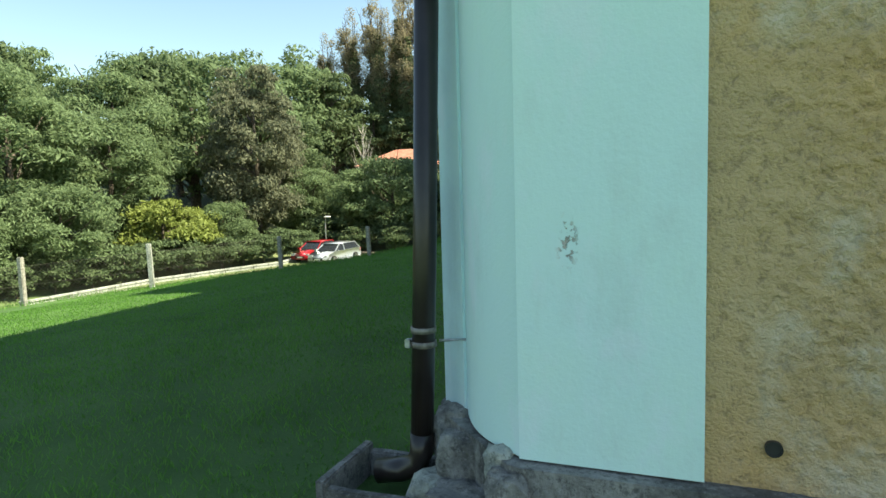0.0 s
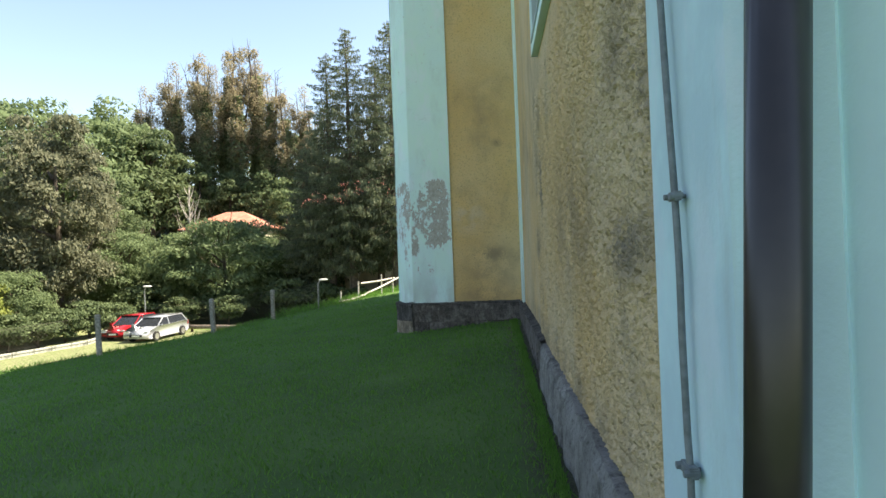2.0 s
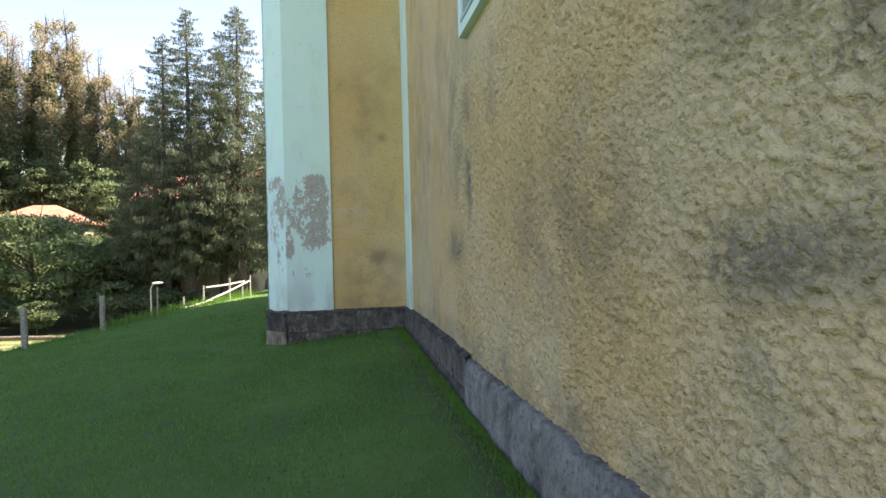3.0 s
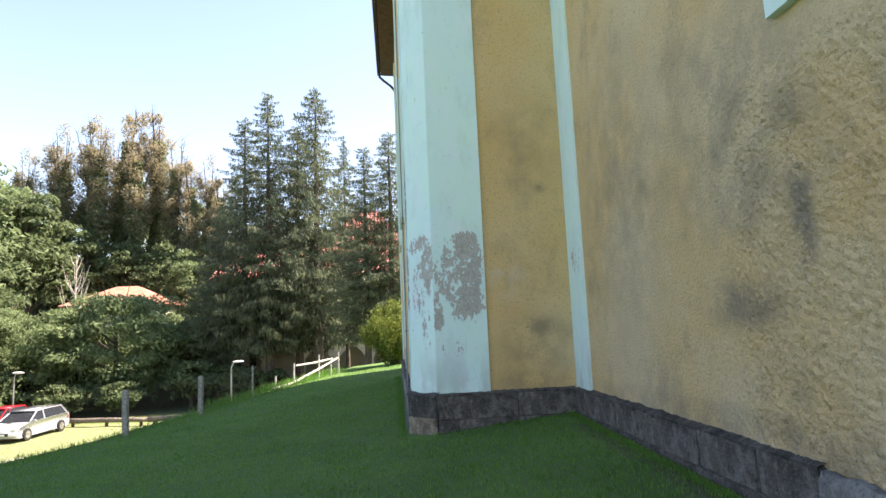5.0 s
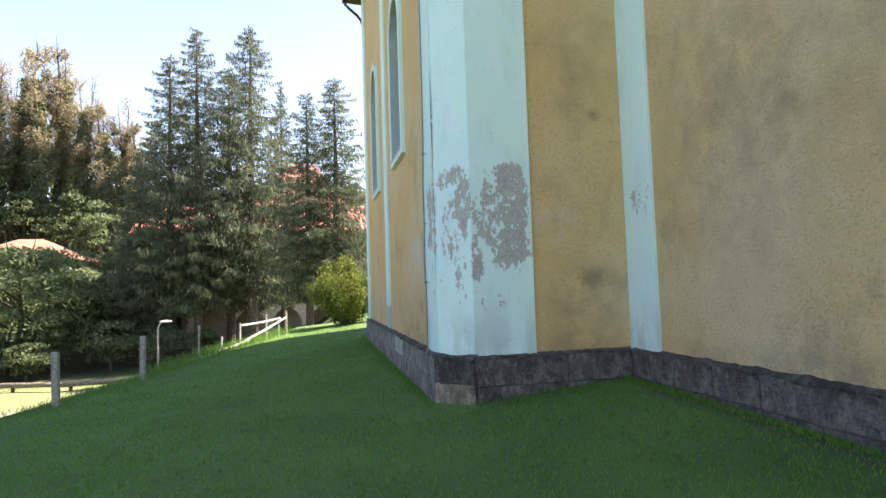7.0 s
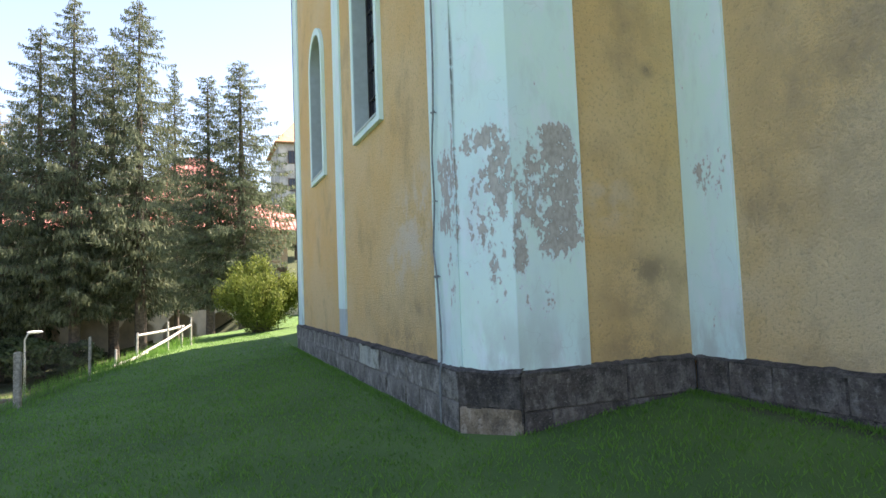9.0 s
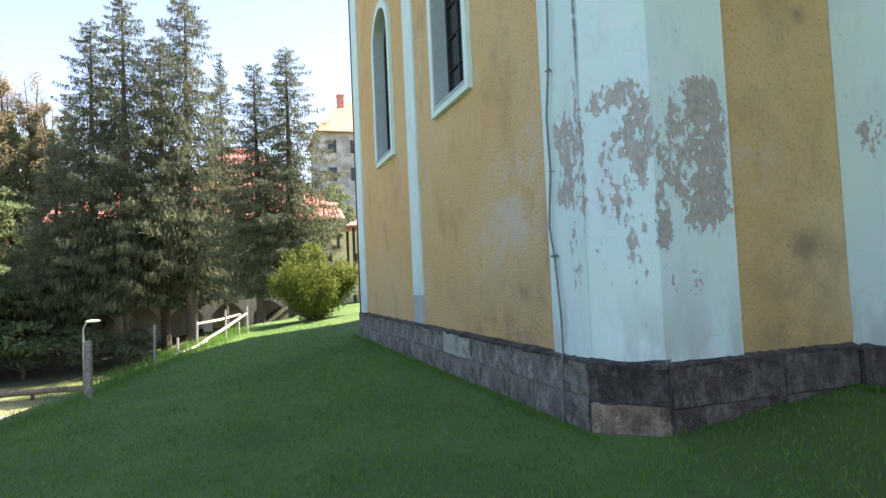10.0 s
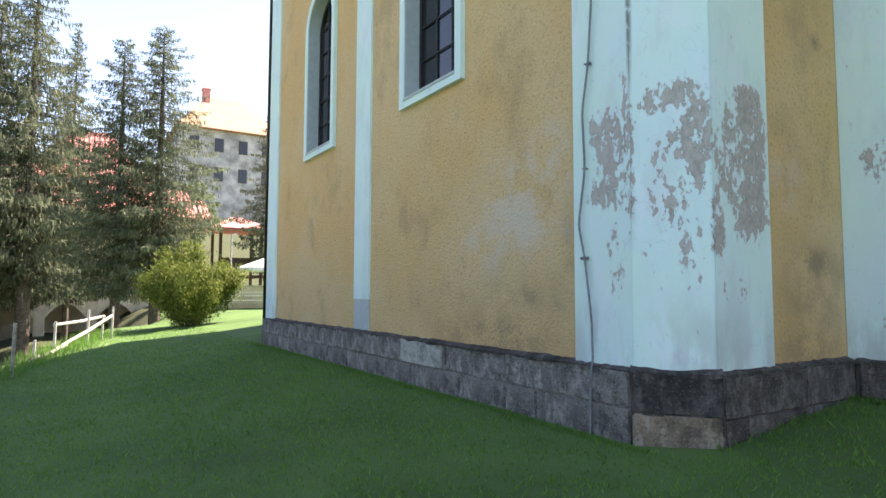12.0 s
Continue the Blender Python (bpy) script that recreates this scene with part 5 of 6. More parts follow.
# ---- grass ----
def lawn_grass():
    """Short mown blades and a few weeds and clover heads over the lawn beside the church."""
    rs = np.random.RandomState(61)
    n = 280000
    y = rs.uniform(1.0, 33, n)
    keep = rs.rand(n) < np.clip(1.25 - y / 26, 0.12, 1)
    y = y[keep]
    x = rs.uniform(-13, 0.02, len(y))
    near = (x > fence_x(y) - 0.4) & ~((x > -2.58) & (y > 12.96)) & ~((x > -0.09) & (y > 2.9)) & ~((x > -0.5) & (y > 1.75) & (y < 2.32)) & ~((x > -0.08) & (y > 1.6))
    near &= (x < -0.5) | (rs.rand(len(x)) < 0.8) | (y > 12.7)
    x, y = x[near], y[near]
    n = len(x)
    z = land(x, y)
    tuft = np.sin(x * 3.1 + np.sin(y * 2.3) * 2) * np.sin(y * 2.7 + np.sin(x * 1.9) * 2)
    h = (0.015 + 0.007 * tuft + rs.uniform(0, 0.012, n)) * np.where(rs.rand(n) < 0.015, 2.0, 1.0)
    lean = rs.normal(0, 0.5, (n, 2))
    t = np.stack((lean[:, 0] * h, lean[:, 1] * h, h), axis=1)
    a = rs.uniform(0, math.tau, n)
    s = np.stack((np.cos(a), np.sin(a), 0 * a), axis=1) * (0.0055 + 0.0001 * y[:, None] ** 1.3)
    c = np.stack((x, y, z + h * 0.8), axis=1)
    tagged(new("grass", quads("grass", c, s, t, GRASS)), "short mown green grass of the shaded lawn", "grass", kind="stuff")
    # longer unmown tufts along walls and fence
    m = 16000
    pick = rs.rand(m)
    yy = np.where(pick < 0.4, rs.uniform(3.0, 13, m), np.where(pick < 0.62, rs.uniform(13.3, 25, m), rs.uniform(8, 33, m)))
    xx = np.where(pick < 0.4, -0.12 - np.abs(rs.normal(0, 0.06, m)), np.where(pick < 0.62, -2.62 - np.abs(rs.normal(0, 0.06, m)), fence_x(yy) + rs.normal(-0.15, 0.3, m)))
    tall = np.where(pick < 0.62, rs.uniform(0.008, 0.035, m), rs.uniform(0.02, 0.08, m) * np.where(yy > 22, 2.6, 1.0))
    lean = rs.normal(0, 0.35, (m, 2))
    t = np.stack((lean[:, 0] * tall, lean[:, 1] * tall, tall), axis=1)
    a = rs.uniform(0, math.tau, m)
    s = np.stack((np.cos(a), np.sin(a), 0 * a), axis=1) * np.where(pick < 0.62, 0.005, 0.007)[:, None]
    c = np.stack((xx, yy, land(xx, yy) + tall * 0.85), axis=1)
    tagged(new("weeds", quads("weeds", c, s, t, GRASS)), "unmown grass and weeds along walls and fence", "weeds", kind="stuff")


lawn_grass()


# ---- fences and kerb ----
POSTS = [(-16.2, 7.0), (-14.3, 10.1), (-12.45, 12.39), (-10.5, 15.6), (-8.9, 18.52), (-8.12, 21.34), (-7.4, 24.3)]


def fence_post(x, y, i):
    z = float(land(x, y))
    h = 1.03 if y > 14 else 1.22
    r = random.Random(i)
    bm = bmesh.new()
    if i == len(POSTS) - 1:
        tube(bm, [(0, 0, -0.4), (0.02, 0, h)], 0.035, 8)
    else:
        box(bm, -0.06, 0.06, -0.06, 0.06, -0.4, h, 0.015)
    for v in bm.verts:
        v.co += Vector((r.uniform(-0.004, 0.004), r.uniform(-0.004, 0.004), 0))
    # paler concrete stands in for full sun on this one post
    sunlit = i == 2
    ob = obj("fence_post", bm, PALE if sunlit else POST)
    ob.matrix_world = pose(x, y, z, r.uniform(-1.5, 1.5), r.uniform(-1.5, 1.5), r.uniform(0, 30))
    tagged(ob, "concrete fence post on the sunny lawn, sunlight put into its paler colour" if sunlit else "weathered grey concrete fence post at the lawn's edge", "fence post", group="lawn fence posts")


WIRE = plain("rusty_wire", (0.10, 0.09, 0.08), 0.8, 0.3)


def chain_link(p, q, i):
    """Diamond wire mesh between two posts."""
    a, b = Vector((*p, 0)), Vector((*q, 0))
    length = (b - a).length
    d = (b - a) / length
    bm = bmesh.new()
    w = 0.0013

    def wire(u0, z0, u1, z1, t=w):
        g0, g1 = [float(land(*(a + d * u).xy)) for u in (u0, u1)]
        p0, p1 = a + d * u0 + Vector((0, 0, g0 + z0)), a + d * u1 + Vector((0, 0, g1 + z1))
        n = Vector((-d.y, d.x, 0)) * t
        k = (p1 - p0).normalized().cross(Vector((-d.y, d.x, 0))) * t
        vs = [[bm.verts.new(e + o) for o in (n, -n * 0.5 + k, -n * 0.5 - k)] for e in (p0, p1)]
        for j in range(3):
            bm.faces.new((vs[0][j], vs[0][(j + 1) % 3], vs[1][(j + 1) % 3], vs[1][j]))

    hgt, cell = 0.95, 0.09
    u = -hgt
    while u < length:
        for flip in (0, 1):
            u0, u1 = max(u, 0), min(u + hgt, length)
            if u1 > u0:
                z0, z1 = u0 - u, u1 - u
                if flip:
                    z0, z1 = hgt - z0, hgt - z1
                wire(u0, z0 + 0.04, u1, z1 + 0.04)
        u += cell
    for z in (0.05, 0.5, 0.99):
        wire(0, z, length, z, 0.003)
    tagged(obj("chain_link_fence", bm, WIRE), "rusty grey chain-link mesh between concrete posts", "fence", group="lawn fence panels")


for i, (x, y) in enumerate(POSTS):
    fence_post(x, y, i)
for i, (p, q) in enumerate(zip(POSTS, POSTS[1:])):
    chain_link(p, q, i)


def rail_fence():
    """Broken pole fence: pale uprights, one level rail, one fallen slanting rail."""
    ups = [(-5.31, 31.57, 0.98), (-6.0, 30.2, 0.98), (-5.6, 31.1, 0.75), (-6.78, 28.6, 0.80), (-7.15, 26.8, 0.5)]
    top = empty("pole_fence", -5.31, 31.57, float(land(-5.31, 31.57)))
    inv = Matrix.Translation(-top.location)
    for x, y, h in ups:
        g = float(land(x, y))
        bm = tube(bmesh.new(), [(x, y, g - 0.3), (x + 0.02, y, g + h)], [0.04, 0.032], 8)
        bm.transform(inv)
        part("post", bm, SILVERED, top)
    for p, q in (((-5.54, 31.4, -0.15), (-6.8, 29.25, -0.28)), ((-5.32, 31.5, -0.14), (-6.73, 28.6, -0.86)), ((-6.5, 28.9, -0.80), (-7.2, 26.7, -0.93))):
        bm = tube(bmesh.new(), [p, Vector(p).lerp(Vector(q), 0.5) + Vector((0, 0, -0.03)), q], [0.042, 0.048, 0.04], 8)
        bm.transform(inv)
        part("rail", bm, SILVERED, top, "pale weathered pole")
    tagged(top, "broken pole fence of pale weathered wood at the lawn's edge", "fence")


rail_fence()


def kerb_line():
    pts = [(-28.3, 19.5), (-28.4, 27.5), (-27.2, 32.5), (-26.0, 37.0), (-26.9, 42.0)]
    for p, q in zip(pts, pts[1:]):
        a, b = Vector(p), Vector(q)
        d, length = (b - a).normalized(), (b - a).length
        n = max(1, round(length / 2.5))
        for k in range(n):
            c = a + d * (k + 0.5) * length / n
            bm = bmesh.new()
            s = length / n / 2 - 0.015
            box(bm, -s, s, -0.10, 0.10, -0.3, 0.15, 0.02)
            box(bm, -s, s, -0.14, 0.14, 0.154, 0.27, 0.02)
            ob = obj("kerb_block", bm, PALE)
            ob.matrix_world = Matrix.Translation((c.x, c.y, float(land(c.x, c.y)))) @ Matrix.Rotation(math.atan2(d.y, d.x), 4, "Z")
            tagged(ob, "pale low concrete kerb wall edging the car park", "kerb", group="car park kerb")


kerb_line()


def log_rail():
    """Low barrier of debarked logs on short stubs along the car park's north edge."""
    pts = [(-26.0, 43.8), (-22.4, 42.7), (-17.2, 41.3), (-12.1, 41.4)]
    r = random.Random(19)
    for p, q in zip(pts, pts[1:]):
        g = float(land(*p))
        top = empty("log_barrier", *p, g)
        d = Vector((q[0] - p[0], q[1] - p[1], float(land(*q)) - g))
        bm = tube(bmesh.new(), [d * k / 6 + Vector((0, r.uniform(-0.02, 0.02), 0.36 + r.uniform(-0.02, 0.02))) for k in range(7)], [0.15, 0.145, 0.14, 0.14, 0.135, 0.13, 0.125], 12)
        part("log", bm, LOGWOOD, top, "", True)
        for k in (0.08, 0.5, 0.92):
            c = d * k
            part("stub", tube(bmesh.new(), [c + Vector((0, 0, -0.3)), c + Vector((0, 0, 0.25))], 0.09, 8), TIMBER, top)
        tagged(top, "low barrier of weathered brown logs on stubs edging the car park", "barrier", group="log barriers")


log_rail()


def street_lamp(x, y, h, reach, label):
    g = float(land(x, y))
    top = empty("street_lamp", x, y, g)
    part("pole", tube(bmesh.new(), [(0, 0, -0.2), (0, 0, h * 0.6), (0, 0, h - 0.35), (reach * 0.25, 0, h - 0.08), (reach * 0.6, 0, h)], [0.06, 0.05, 0.045, 0.04, 0.035], 10), STEEL, top, "", True)
    bm = bmesh.new()
    bmesh.ops.create_uvsphere(bm, u_segments=14, v_segments=8, radius=1)
    bm.transform(Matrix.Translation((reach * 0.85, 0, h + 0.01)) @ Matrix.Diagonal((0.36, 0.12, 0.07, 1)))
    part("lamp_head", bm, WHITE, top, "pale flat lamp head", True)
    part("base_plate", box(bmesh.new(), -0.12, 0.12, -0.12, 0.12, -0.02, 0.03, 0.01), STEEL, top)
    tagged(top, label, "street lamp", group="car park lamps")


street_lamp(-12.97, 43.2, 3.35, 0.5, "slim grey street lamp with curved arm by the kerb")
street_lamp(-26.2, 43.9, 3.25, 0.25, "slim grey street lamp behind the parked cars")


# ---- cars ----
def car_paint(name, col):
    m = Nodes(name, 0.28, 0.35)
    m.colour(m.mix(m.noise(3, 3), col, tuple(c * 0.86 for c in col)))
    m.bsdf.inputs["Coat Weight"].default_value = 0.6
    return m.mat


RUBBER = plain("tyre_rubber", (0.02, 0.02, 0.02), 0.85)
ALLOY = plain("alloy_rim", (0.5, 0.5, 0.52), 0.35, 0.8)
LENS = plain("headlamp_lens", (0.62, 0.64, 0.66), 0.12, 0.2)
REDLENS = plain("tail_lamp_lens", (0.35, 0.02, 0.02), 0.2)


def car(paint, wagon, x, y, turn, label):
    """A parked car, nose towards +x of its own axes."""
    top = empty("car", x, y, float(land(x, y)))
    L = 4.6 if wagon else 4.0
    W, H = 0.88, 1.46 if wagon else 1.52
    f, b = L / 2, -L / 2
    belt = 0.92
    prof = [(f, 0.30), (f - 0.01, 0.58), (f - 0.22, 0.74), (f - 1.05, belt), (b + 0.12, belt + 0.06), (b + 0.01, 0.7), (b, 0.36), (b + 0.2, 0.22), (f - 0.25, 0.20)]
    bm = bmesh.new()
    rows = []
    for side, inset in ((-1, 0.10), (-1, 0.0), (1, 0.0), (1, 0.10)):
        rows.append([bm.verts.new((px * (1 - inset * 0.25), side * (W - inset), pz - (0.03 if inset and pz > 0.5 else 0) + (0.05 if inset and pz < 0.4 else 0))) for px, pz in prof])
    for u, v in zip(rows, rows[1:]):
        for k in range(len(prof)):
            bm.faces.new((u[k], u[(k + 1) % len(prof)], v[(k + 1) % len(prof)], v[k]))
    bm.faces.new(rows[0][::-1])
    bm.faces.new(rows[-1])
    bmesh.ops.recalc_face_normals(bm, faces=bm.faces[:])
    bmesh.ops.bevel(bm, geom=bm.edges[:], offset=0.035, segments=2, affect="EDGES", clamp_overlap=True)
    part("body", bm, paint, top, "", True)
    rear = b + (0.12 if wagon else 0.25)
    glass = [(f - 1.05, belt), (f - 1.85, H - 0.06), (rear + 0.45, H - 0.05), (rear, belt + 0.06)]
    bm = bmesh.new()
    rows = [[bm.verts.new((px, s * (W - 0.06 - 0.30 * (pz - belt)), pz)) for px, pz in glass] for s in (-1, 1)]
    for k in range(4):
        bm.faces.new((rows[0][k], rows[0][(k + 1) % 4], rows[1][(k + 1) % 4], rows[1][k]))
    bm.faces.new(rows[0][::-1])
    bm.faces.new(rows[1])
    bmesh.ops.recalc_face_normals(bm, faces=bm.faces[:])
    part("window_glass", bm, GLASS, top, "dark car windows")
    bm = bmesh.new()
    box(bm, rear + 0.30, f - 1.72, -W + 0.22, W - 0.22, H - 0.075, H, 0.03)
    part("roof", bm, paint, top, "", True)
    for s in (-1, 1):
        for px0, px1 in ((f - 1.05, f - 1.85), (rear, rear + 0.45), (0.0, -0.02)):
            part("pillar", tube(bmesh.new(), [(px0, s * (W - 0.05), belt), (px1, s * (W - 0.21), H - 0.05)], 0.04, 6), paint, top)
        for px in (f - 0.85, b + 0.80):
            bm = tube(bmesh.new(), [(px, s * (W - 0.20), 0.31), (px, s * (W + 0.015), 0.31)], 0.315, 24)
            wheel = part("wheel", bm, RUBBER, top)
            part("rim", tube(bmesh.new(), [(px, s * (W - 0.05), 0.31), (px, s * (W + 0.025), 0.31)], 0.20, 12), ALLOY, wheel)
        bm = bmesh.new()
        box(bm, f - 0.30, f - 0.035, s * 0.50, s * 0.80, 0.56, 0.70, 0.03)
        part("headlight", bm, LENS, top, "clear headlight")
        bm = bmesh.new()
        box(bm, b - 0.01, b + 0.12, s * 0.60, s * 0.84, 0.66, 0.94, 0.02)
        part("tail_light", bm, REDLENS, top)
        bm = bmesh.new()
        box(bm, f - 1.30, f - 1.15, s * (W + 0.0), s * (W + 0.16), 0.90, 1.03, 0.03)
        part("wing_mirror", bm, paint, top)
        if wagon:
            part("roof_rail", tube(bmesh.new(), [(f - 1.9, s * 0.62, H + 0.02), (rear + 0.4, s * 0.62, H + 0.02)], 0.02, 6), DARK, top)
    bm = bmesh.new()
    box(bm, f - 0.06, f + 0.012, -0.42, 0.42, 0.36, 0.52, 0.01)
    part("grille", bm, DARK, top)
    bm = bmesh.new()
    box(bm, f - 0.02, f + 0.02, -0.26, 0.26, 0.38, 0.48, 0.004)
    part("number_plate", bm, WHITE, top)
    top.matrix_basis = pose(x, y, float(land(x, y)) + 0.01, 0, 0, turn)
    tagged(top, label, "car", group="parked cars")


car(car_paint("silver_paint", (0.50, 0.53, 0.58)), True, -22.75, 39.5, -93, "silver estate car parked beside the kerb")
car(car_paint("red_paint", (0.48, 0.02, 0.03)), False, -25.0, 40.4, -95, "red hatchback parked beside a silver estate car")


# ---- houses beyond the trees ----
def roof_bm(x0, x1, y0, y1, z, rise, hip=0.0, over=0.6, thick=0.14, ribs=True):
    """A pitched roof along x, hipped by hip metres at both ends."""
    bm = bmesh.new()
    x0, x1, y0, y1 = x0 - over, x1 + over, y0 - over, y1 + over
    c = (y0 + y1) / 2
    lo = [bm.verts.new(p) for p in ((x0, y0, z), (x1, y0, z), (x1, y1, z), (x0, y1, z))]
    lb = [bm.verts.new((v.co.x, v.co.y, z - thick)) for v in lo]
    r0, r1 = bm.verts.new((x0 + hip, c, z + rise)), bm.verts.new((x1 - hip, c, z + rise))
    for f in ((lo[0], lo[1], r1, r0), (lo[2], lo[3], r0, r1), (lo[1], lo[2], r1), (lo[3], lo[0], r0), (lb[3], lb[2], lb[1], lb[0])):
        bm.faces.new(f)
    for k in range(4):
        bm.faces.new((lo[k], lb[k], lb[(k + 1) % 4], lo[(k + 1) % 4]))
    bmesh.ops.recalc_face_normals(bm, faces=bm.faces[:])
    # tile ridges running down both slopes
    sy = (y1 - y0) / 2
    x = x0 + 0.3
    while ribs and x < x1 - 0.2:
        for s in (-1, 1):
            k = 0.0 if not hip else max(0.0, 1 - min(x - x0, x1 - x) / hip)
            p = Vector((x, c + s * sy * max(k, 0.02), z + rise * (1 - max(k, 0.02)) + 0.03))
            q = Vector((x, c + s * sy, z + 0.03))
            if (q - p).length > 0.3:
                tube(bm, [p, q], 0.05, 4)
        x += 0.34
    return bm


def house(name, x0, x1, y0, y1, base, eave, rise, hip, wall_mat, roof_mat, label, windows, chimney=None):
    top = empty(name, (x0 + x1) / 2, (y0 + y1) / 2, base)
    inv = Matrix.Translation(-top.location)

    def add(n, bm, mat, lab="", parent=None):
        bm.transform(inv)
        return part(n, bm, mat, parent or top, lab)

    add("wall", box(bmesh.new(), x0, x1, y0, y1, base - 4, eave), wall_mat)
    add("roof", roof_bm(x0, x1, y0, y1, eave, rise, hip, ribs=name == "inn"), roof_mat, "tiled roof")
    for x, z, w, h in windows:
        bm = bmesh.new()
        box(bm, x - w / 2 - 0.1, x + w / 2 + 0.1, y0 - 0.05, y0 + 0.02, z - 0.1, z + h + 0.1, 0.02)
        win = add("window", bm, WHITE if wall_mat != OLDWALL else TIMBER)
        add("pane", box(bmesh.new(), x - w / 2, x + w / 2, y0 - 0.07, y0 - 0.03, z, z + h), GLASS, "", win)
        add("window_bar", box(bmesh.new(), x - 0.03, x + 0.03, y0 - 0.09, y0 - 0.06, z, z + h), TIMBER, "", win)
    if chimney:
        cx, cy, cz = chimney
        bm = bmesh.new()
        box(bm, cx - 0.5, cx + 0.5, cy - 0.4, cy + 0.4, cz - 3, cz, 0.02)
        box(bm, cx - 0.6, cx + 0.6, cy - 0.5, cy + 0.5, cz - 0.3, cz - 0.1, 0.02)
        add("chimney", bm, ROOF)
    return tagged(top, label, "house", group="houses behind the trees"), inv


def far_houses():
    # long inn with arcade, timber gallery and red roofs
    inn, inv = house("inn", -17.5, 1.8, 60.0, 68.0, -3.0, 6.3, 2.6, 0.8, CREAM, ROOF, "cream inn with arcade, dark timber gallery and red roof", [(x, 0.6, 1.0, 1.1) for x in (-15.5, -12.6, -9.6, -6.5, -3.4, -0.4)])
    for k in range(7):
        x = -16.8 + 2.95 * k
        bm = bmesh.new()
        box(bm, x - 0.32, x + 0.32, 57.6, 58.1, -4.5, -0.1, 0.03)
        bm.transform(inv)
        part("arcade_pier", bm, CREAM, inn)
        if k < 6:
            bm = bmesh.new()
            n = 12
            lo = [bm.verts.new((x + 0.32 + 2.31 * i / n, 57.6, -1.2 + 0.95 * math.sin(math.pi * i / n))) for i in range(n + 1)]
            hi = [bm.verts.new((x + 0.32 + 2.31 * i / n, 57.6, 0.35)) for i in range(n + 1)]
            bk = [bm.verts.new((v.co.x, 58.1, v.co.z)) for v in lo]
            for i in range(n):
                bm.faces.new((lo[i], lo[i + 1], hi[i + 1], hi[i]))
                bm.faces.new((lo[i + 1], lo[i], bk[i], bk[i + 1]))
            bm.transform(inv)
            part("arch", bm, CREAM, inn)
    for name, b in (("gallery_floor", (-17.2, 1.4, 57.4, 60.0, 0.36, 0.6)), ("gallery_parapet", (-17.2, 1.4, 57.4, 57.55, 1.9, 3.0)), ("gallery_beam", (-17.2, 1.4, 57.4, 57.6, 5.7, 6.0))):
        bm = box(bmesh.new(), *b, 0.02)
        bm.transform(inv)
        part(name, bm, TIMBER, inn)
    for k in range(7):
        x = -17.0 + 2.68 * k
        bm = box(bmesh.new(), x - 0.09, x + 0.09, 57.42, 57.58, 0.6, 5.8, 0.01)
        bm.transform(inv)
        part("gallery_post", bm, TIMBER, inn)
    bm = bmesh.new()
    vs = [bm.verts.new(p) for p in ((-18.3, 56.6, 5.9), (2.4, 56.6, 5.9), (2.4, 60.2, 7.6), (-18.3, 60.2, 7.6), (-18.3, 56.6, 5.78), (2.4, 56.6, 5.78), (2.4, 60.2, 7.48), (-18.3, 60.2, 7.48))]
    for f in ((0, 1, 2, 3), (7, 6, 5, 4), (0, 4, 5, 1), (1, 5, 6, 2), (2, 6, 7, 3), (3, 7, 4, 0)):
        bm.faces.new([vs[k] for k in f])
    x = -18.0
    while x < 2.3:
        tube(bm, [(x, 56.6, 5.94), (x, 60.2, 7.64)], 0.05, 4)
        x += 0.34
    bm.transform(inv)
    part("porch_roof", bm, ROOF, inn, "long red tiled porch roof")
    bm = roof_bm(-9.5, -1.0, 59.2, 66.0, 7.0, 5.6, 3.6)
    bm.transform(inv)
    part("tower_roof", bm, ROOF, inn, "steep red hipped roof")
    # small house in the scrub
    house("cottage", -36.6, -27.2, 70.0, 76.4, 0.5, 4.9, 2.1, 4.2, CREAM, SALMON, "small house with salmon hipped roof among scrub", [(-34, 2.2, 1.0, 1.3), (-31, 2.2, 1.0, 1.3)])
    # old manor on the hill
    house("manor", 5.6, 19.0, 96.0, 108.0, 8.0, 22.6, 6.2, 5.0, OLDWALL, ORANGE, "old manor with flaking grey walls and orange hipped roof", [(x, z, 1.0, 1.7) for x in (7.4, 10.6, 13.8, 17.0) for z in (15.6, 19.6)], (9.6, 101.0, 29.6))
    # open pavilion beside the inn
    g = float(land(4.6, 58.5))
    top = empty("pavilion", 4.6, 58.5, g)
    e = 5.3 - g
    for px in (-1.5, 1.5):
        for py in (-1.5, 1.5):
            part("post", box(bmesh.new(), px - 0.1, px + 0.1, py - 0.1, py + 0.1, -0.5, e, 0.01), TIMBER, top)
    part("roof", roof_bm(-1.7, 1.7, -1.7, 1.7, e, 1.0, 1.7, 0.5, ribs=False), ROOF, top, "red tiled roof")
    part("rail", box(bmesh.new(), -1.5, 1.5, -1.55, -1.45, e - 3.0, e - 2.2, 0.01), TIMBER, top)
    part("deck", box(bmesh.new(), -1.7, 1.7, -1.7, 1.7, e - 3.7, e - 3.5, 0.01), TIMBER, top)
    tagged(top, "timber pavilion with red tiled roof beside the inn", "pavilion")


far_houses()


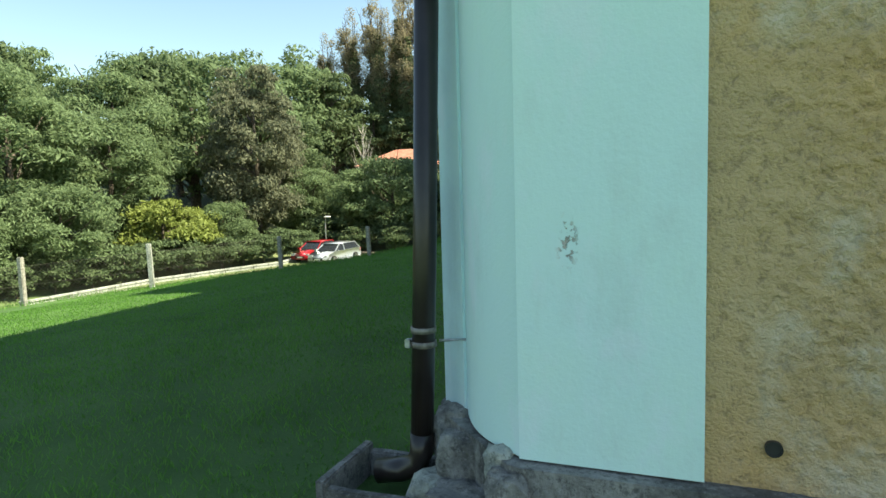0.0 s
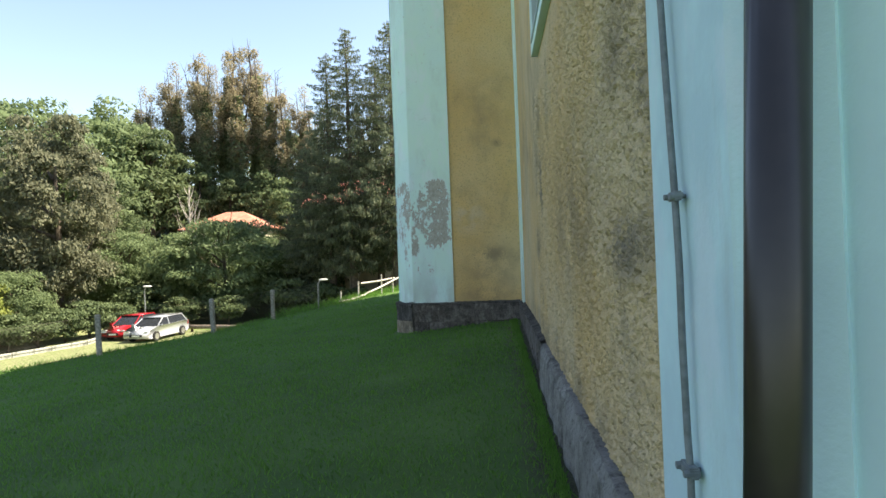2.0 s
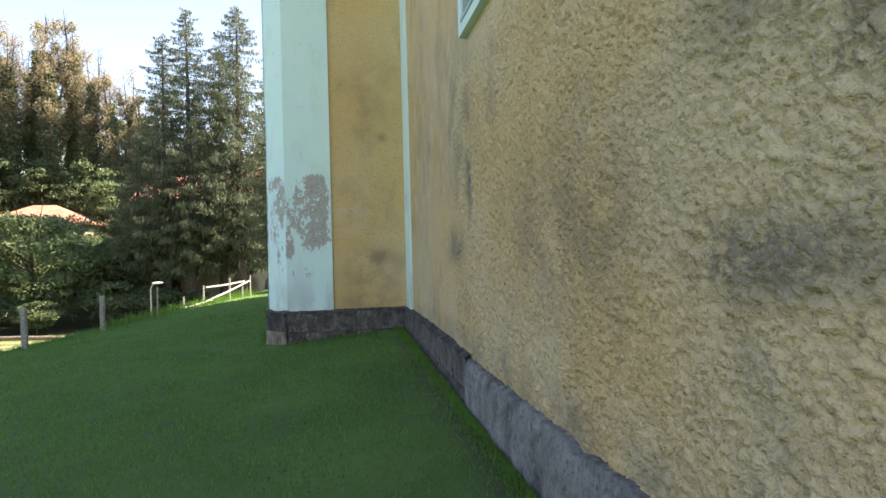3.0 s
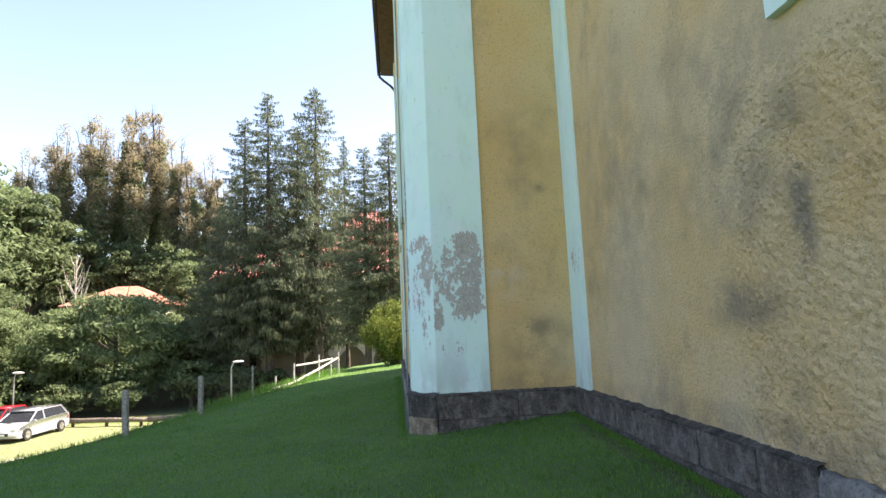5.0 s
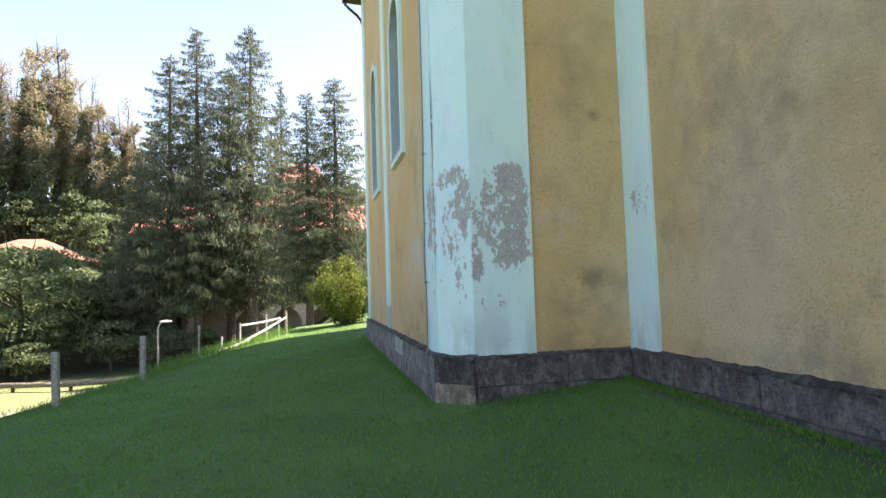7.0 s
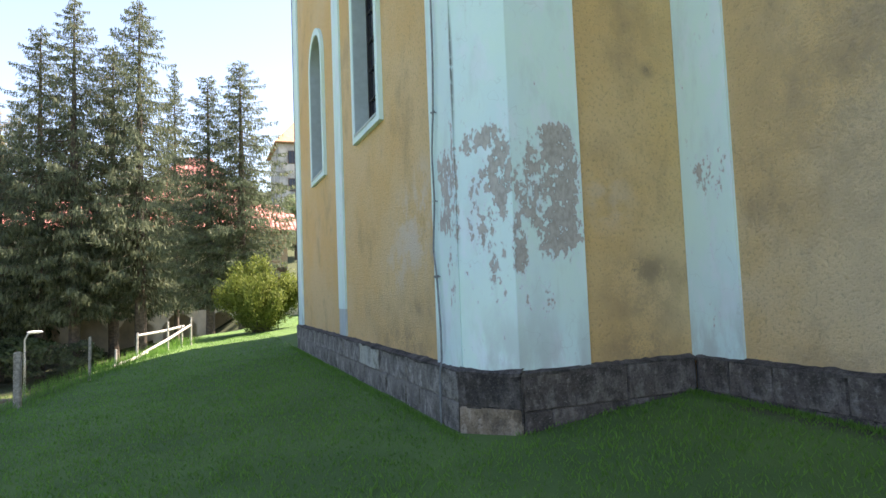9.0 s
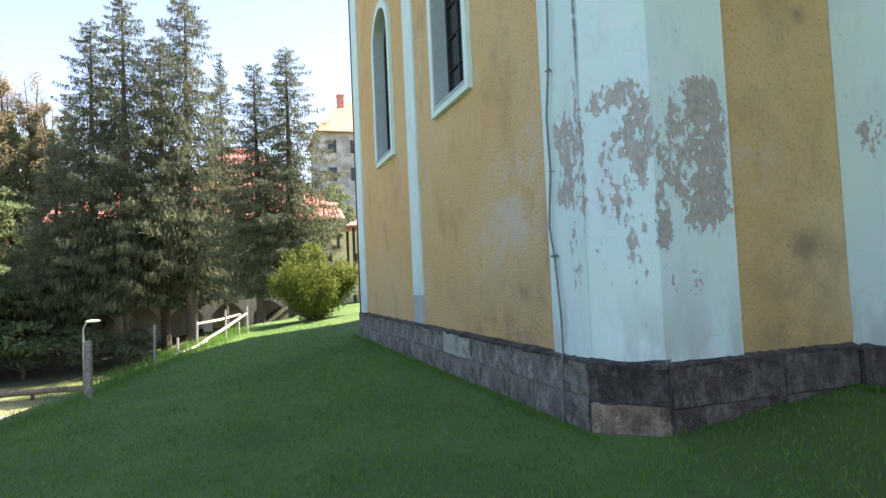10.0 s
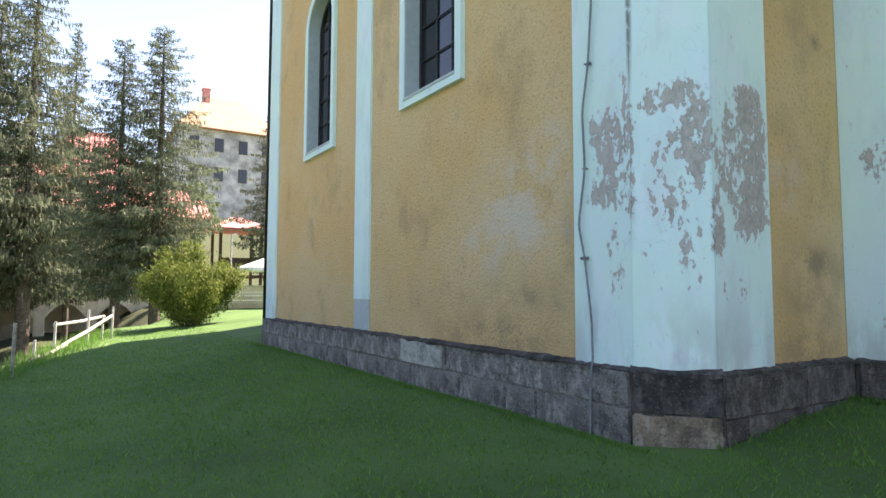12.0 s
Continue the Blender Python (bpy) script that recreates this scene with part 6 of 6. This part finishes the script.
def garden_end():
    # low garden wall with white rails, parasol and pole at the lawn's far end
    x0, x1, y = -0.6, 6.0, 43.5
    g = float(land(2, y))
    top = empty("garden_wall", 2.5, y, g)
    part("wall", box(bmesh.new(), x0 - 2.5, x1 - 2.5, 0, 0.3, -0.4, 1.15, 0.02), CREAM, top)
    part("coping", box(bmesh.new(), x0 - 2.55, x1 - 2.45, -0.05, 0.35, 1.154, 1.24, 0.02), PALE, top)
    tagged(top, "low cream garden wall at the end of the lawn", "wall")
    bench = empty("garden_bench", 1.6, y - 0.8, g)
    for z, d in ((0.42, 0.0), (0.42, -0.16), (0.42, -0.32), (0.66, 0.1), (0.84, 0.14)):
        part("slat", box(bmesh.new(), -1.3, 1.3, d - 0.06, d + 0.06, z, z + 0.045, 0.008), WHITE, bench)
    for px in (-1.1, 1.1):
        bm = box(bmesh.new(), px - 0.04, px + 0.04, -0.36, -0.28, -0.05, 0.42, 0.006)
        box(bm, px - 0.04, px + 0.04, 0.10, 0.18, -0.05, 0.92, 0.006)
        part("leg", bm, DARK, bench)
    tagged(bench, "white slatted garden bench before a low wall", "bench")
    g2 = float(land(2.6, 42))
    par = empty("parasol", 2.7, 42.6, g2)
    part("pole", tube(bmesh.new(), [(0, 0, -0.2), (0, 0, 2.75)], 0.03, 8), DARK, par)
    bm = bmesh.new()
    apex = bm.verts.new((0, 0, 2.8))
    rim = [bm.verts.new((1.7 * math.cos(k * math.tau / 8), 1.7 * math.sin(k * math.tau / 8), 2.15)) for k in range(8)]
    drop = [bm.verts.new((v.co.x * 1.01, v.co.y * 1.01, 1.97)) for v in rim]
    for k in range(8):
        bm.faces.new((apex, rim[k], rim[(k + 1) % 8]))
        bm.faces.new((rim[k], drop[k], drop[(k + 1) % 8], rim[(k + 1) % 8]))
    part("canopy", bm, WHITE, par, "cream cloth canopy")
    tagged(par, "open cream parasol over the garden end", "parasol")
    pole = tube(bmesh.new(), [(0, 0, -0.3), (0, 0, 4.0), (0.3, 0, 4.1)], 0.04, 8)
    ob = obj("flag_pole", pole, STEEL)
    ob.location = (1.1, 44.5, float(land(1.1, 44.5)))
    tagged(ob, "thin grey metal pole behind the garden wall", "pole")


garden_end()


def drain_hole():
    """A short pipe end in the facade, a dark disc for the shade inside."""
    bm = bmesh.new()
    rings = [[bm.verts.new((1.303 + q * math.cos(k * math.tau / 18), y, 0.045 + q * math.sin(k * math.tau / 18))) for k in range(18)] for q, y in ((0.027, 1.80), (0.027, 1.766), (0.022, 1.766), (0.022, 1.82))]
    for u, v in zip(rings, rings[1:]):
        for k in range(18):
            bm.faces.new((u[k], u[(k + 1) % 18], v[(k + 1) % 18], v[k]))
    # dark disc across the mouth in place of the shade within
    bm.faces.new([bm.verts.new((1.303 + 0.022 * math.cos(k * math.tau / 18), 1.771, 0.045 + 0.022 * math.sin(k * math.tau / 18))) for k in range(18)])
    tagged(obj("drain_hole", bm, DARK), "small dark pipe end in the facade, inner shade made by a disc", "pipe")


drain_hole()
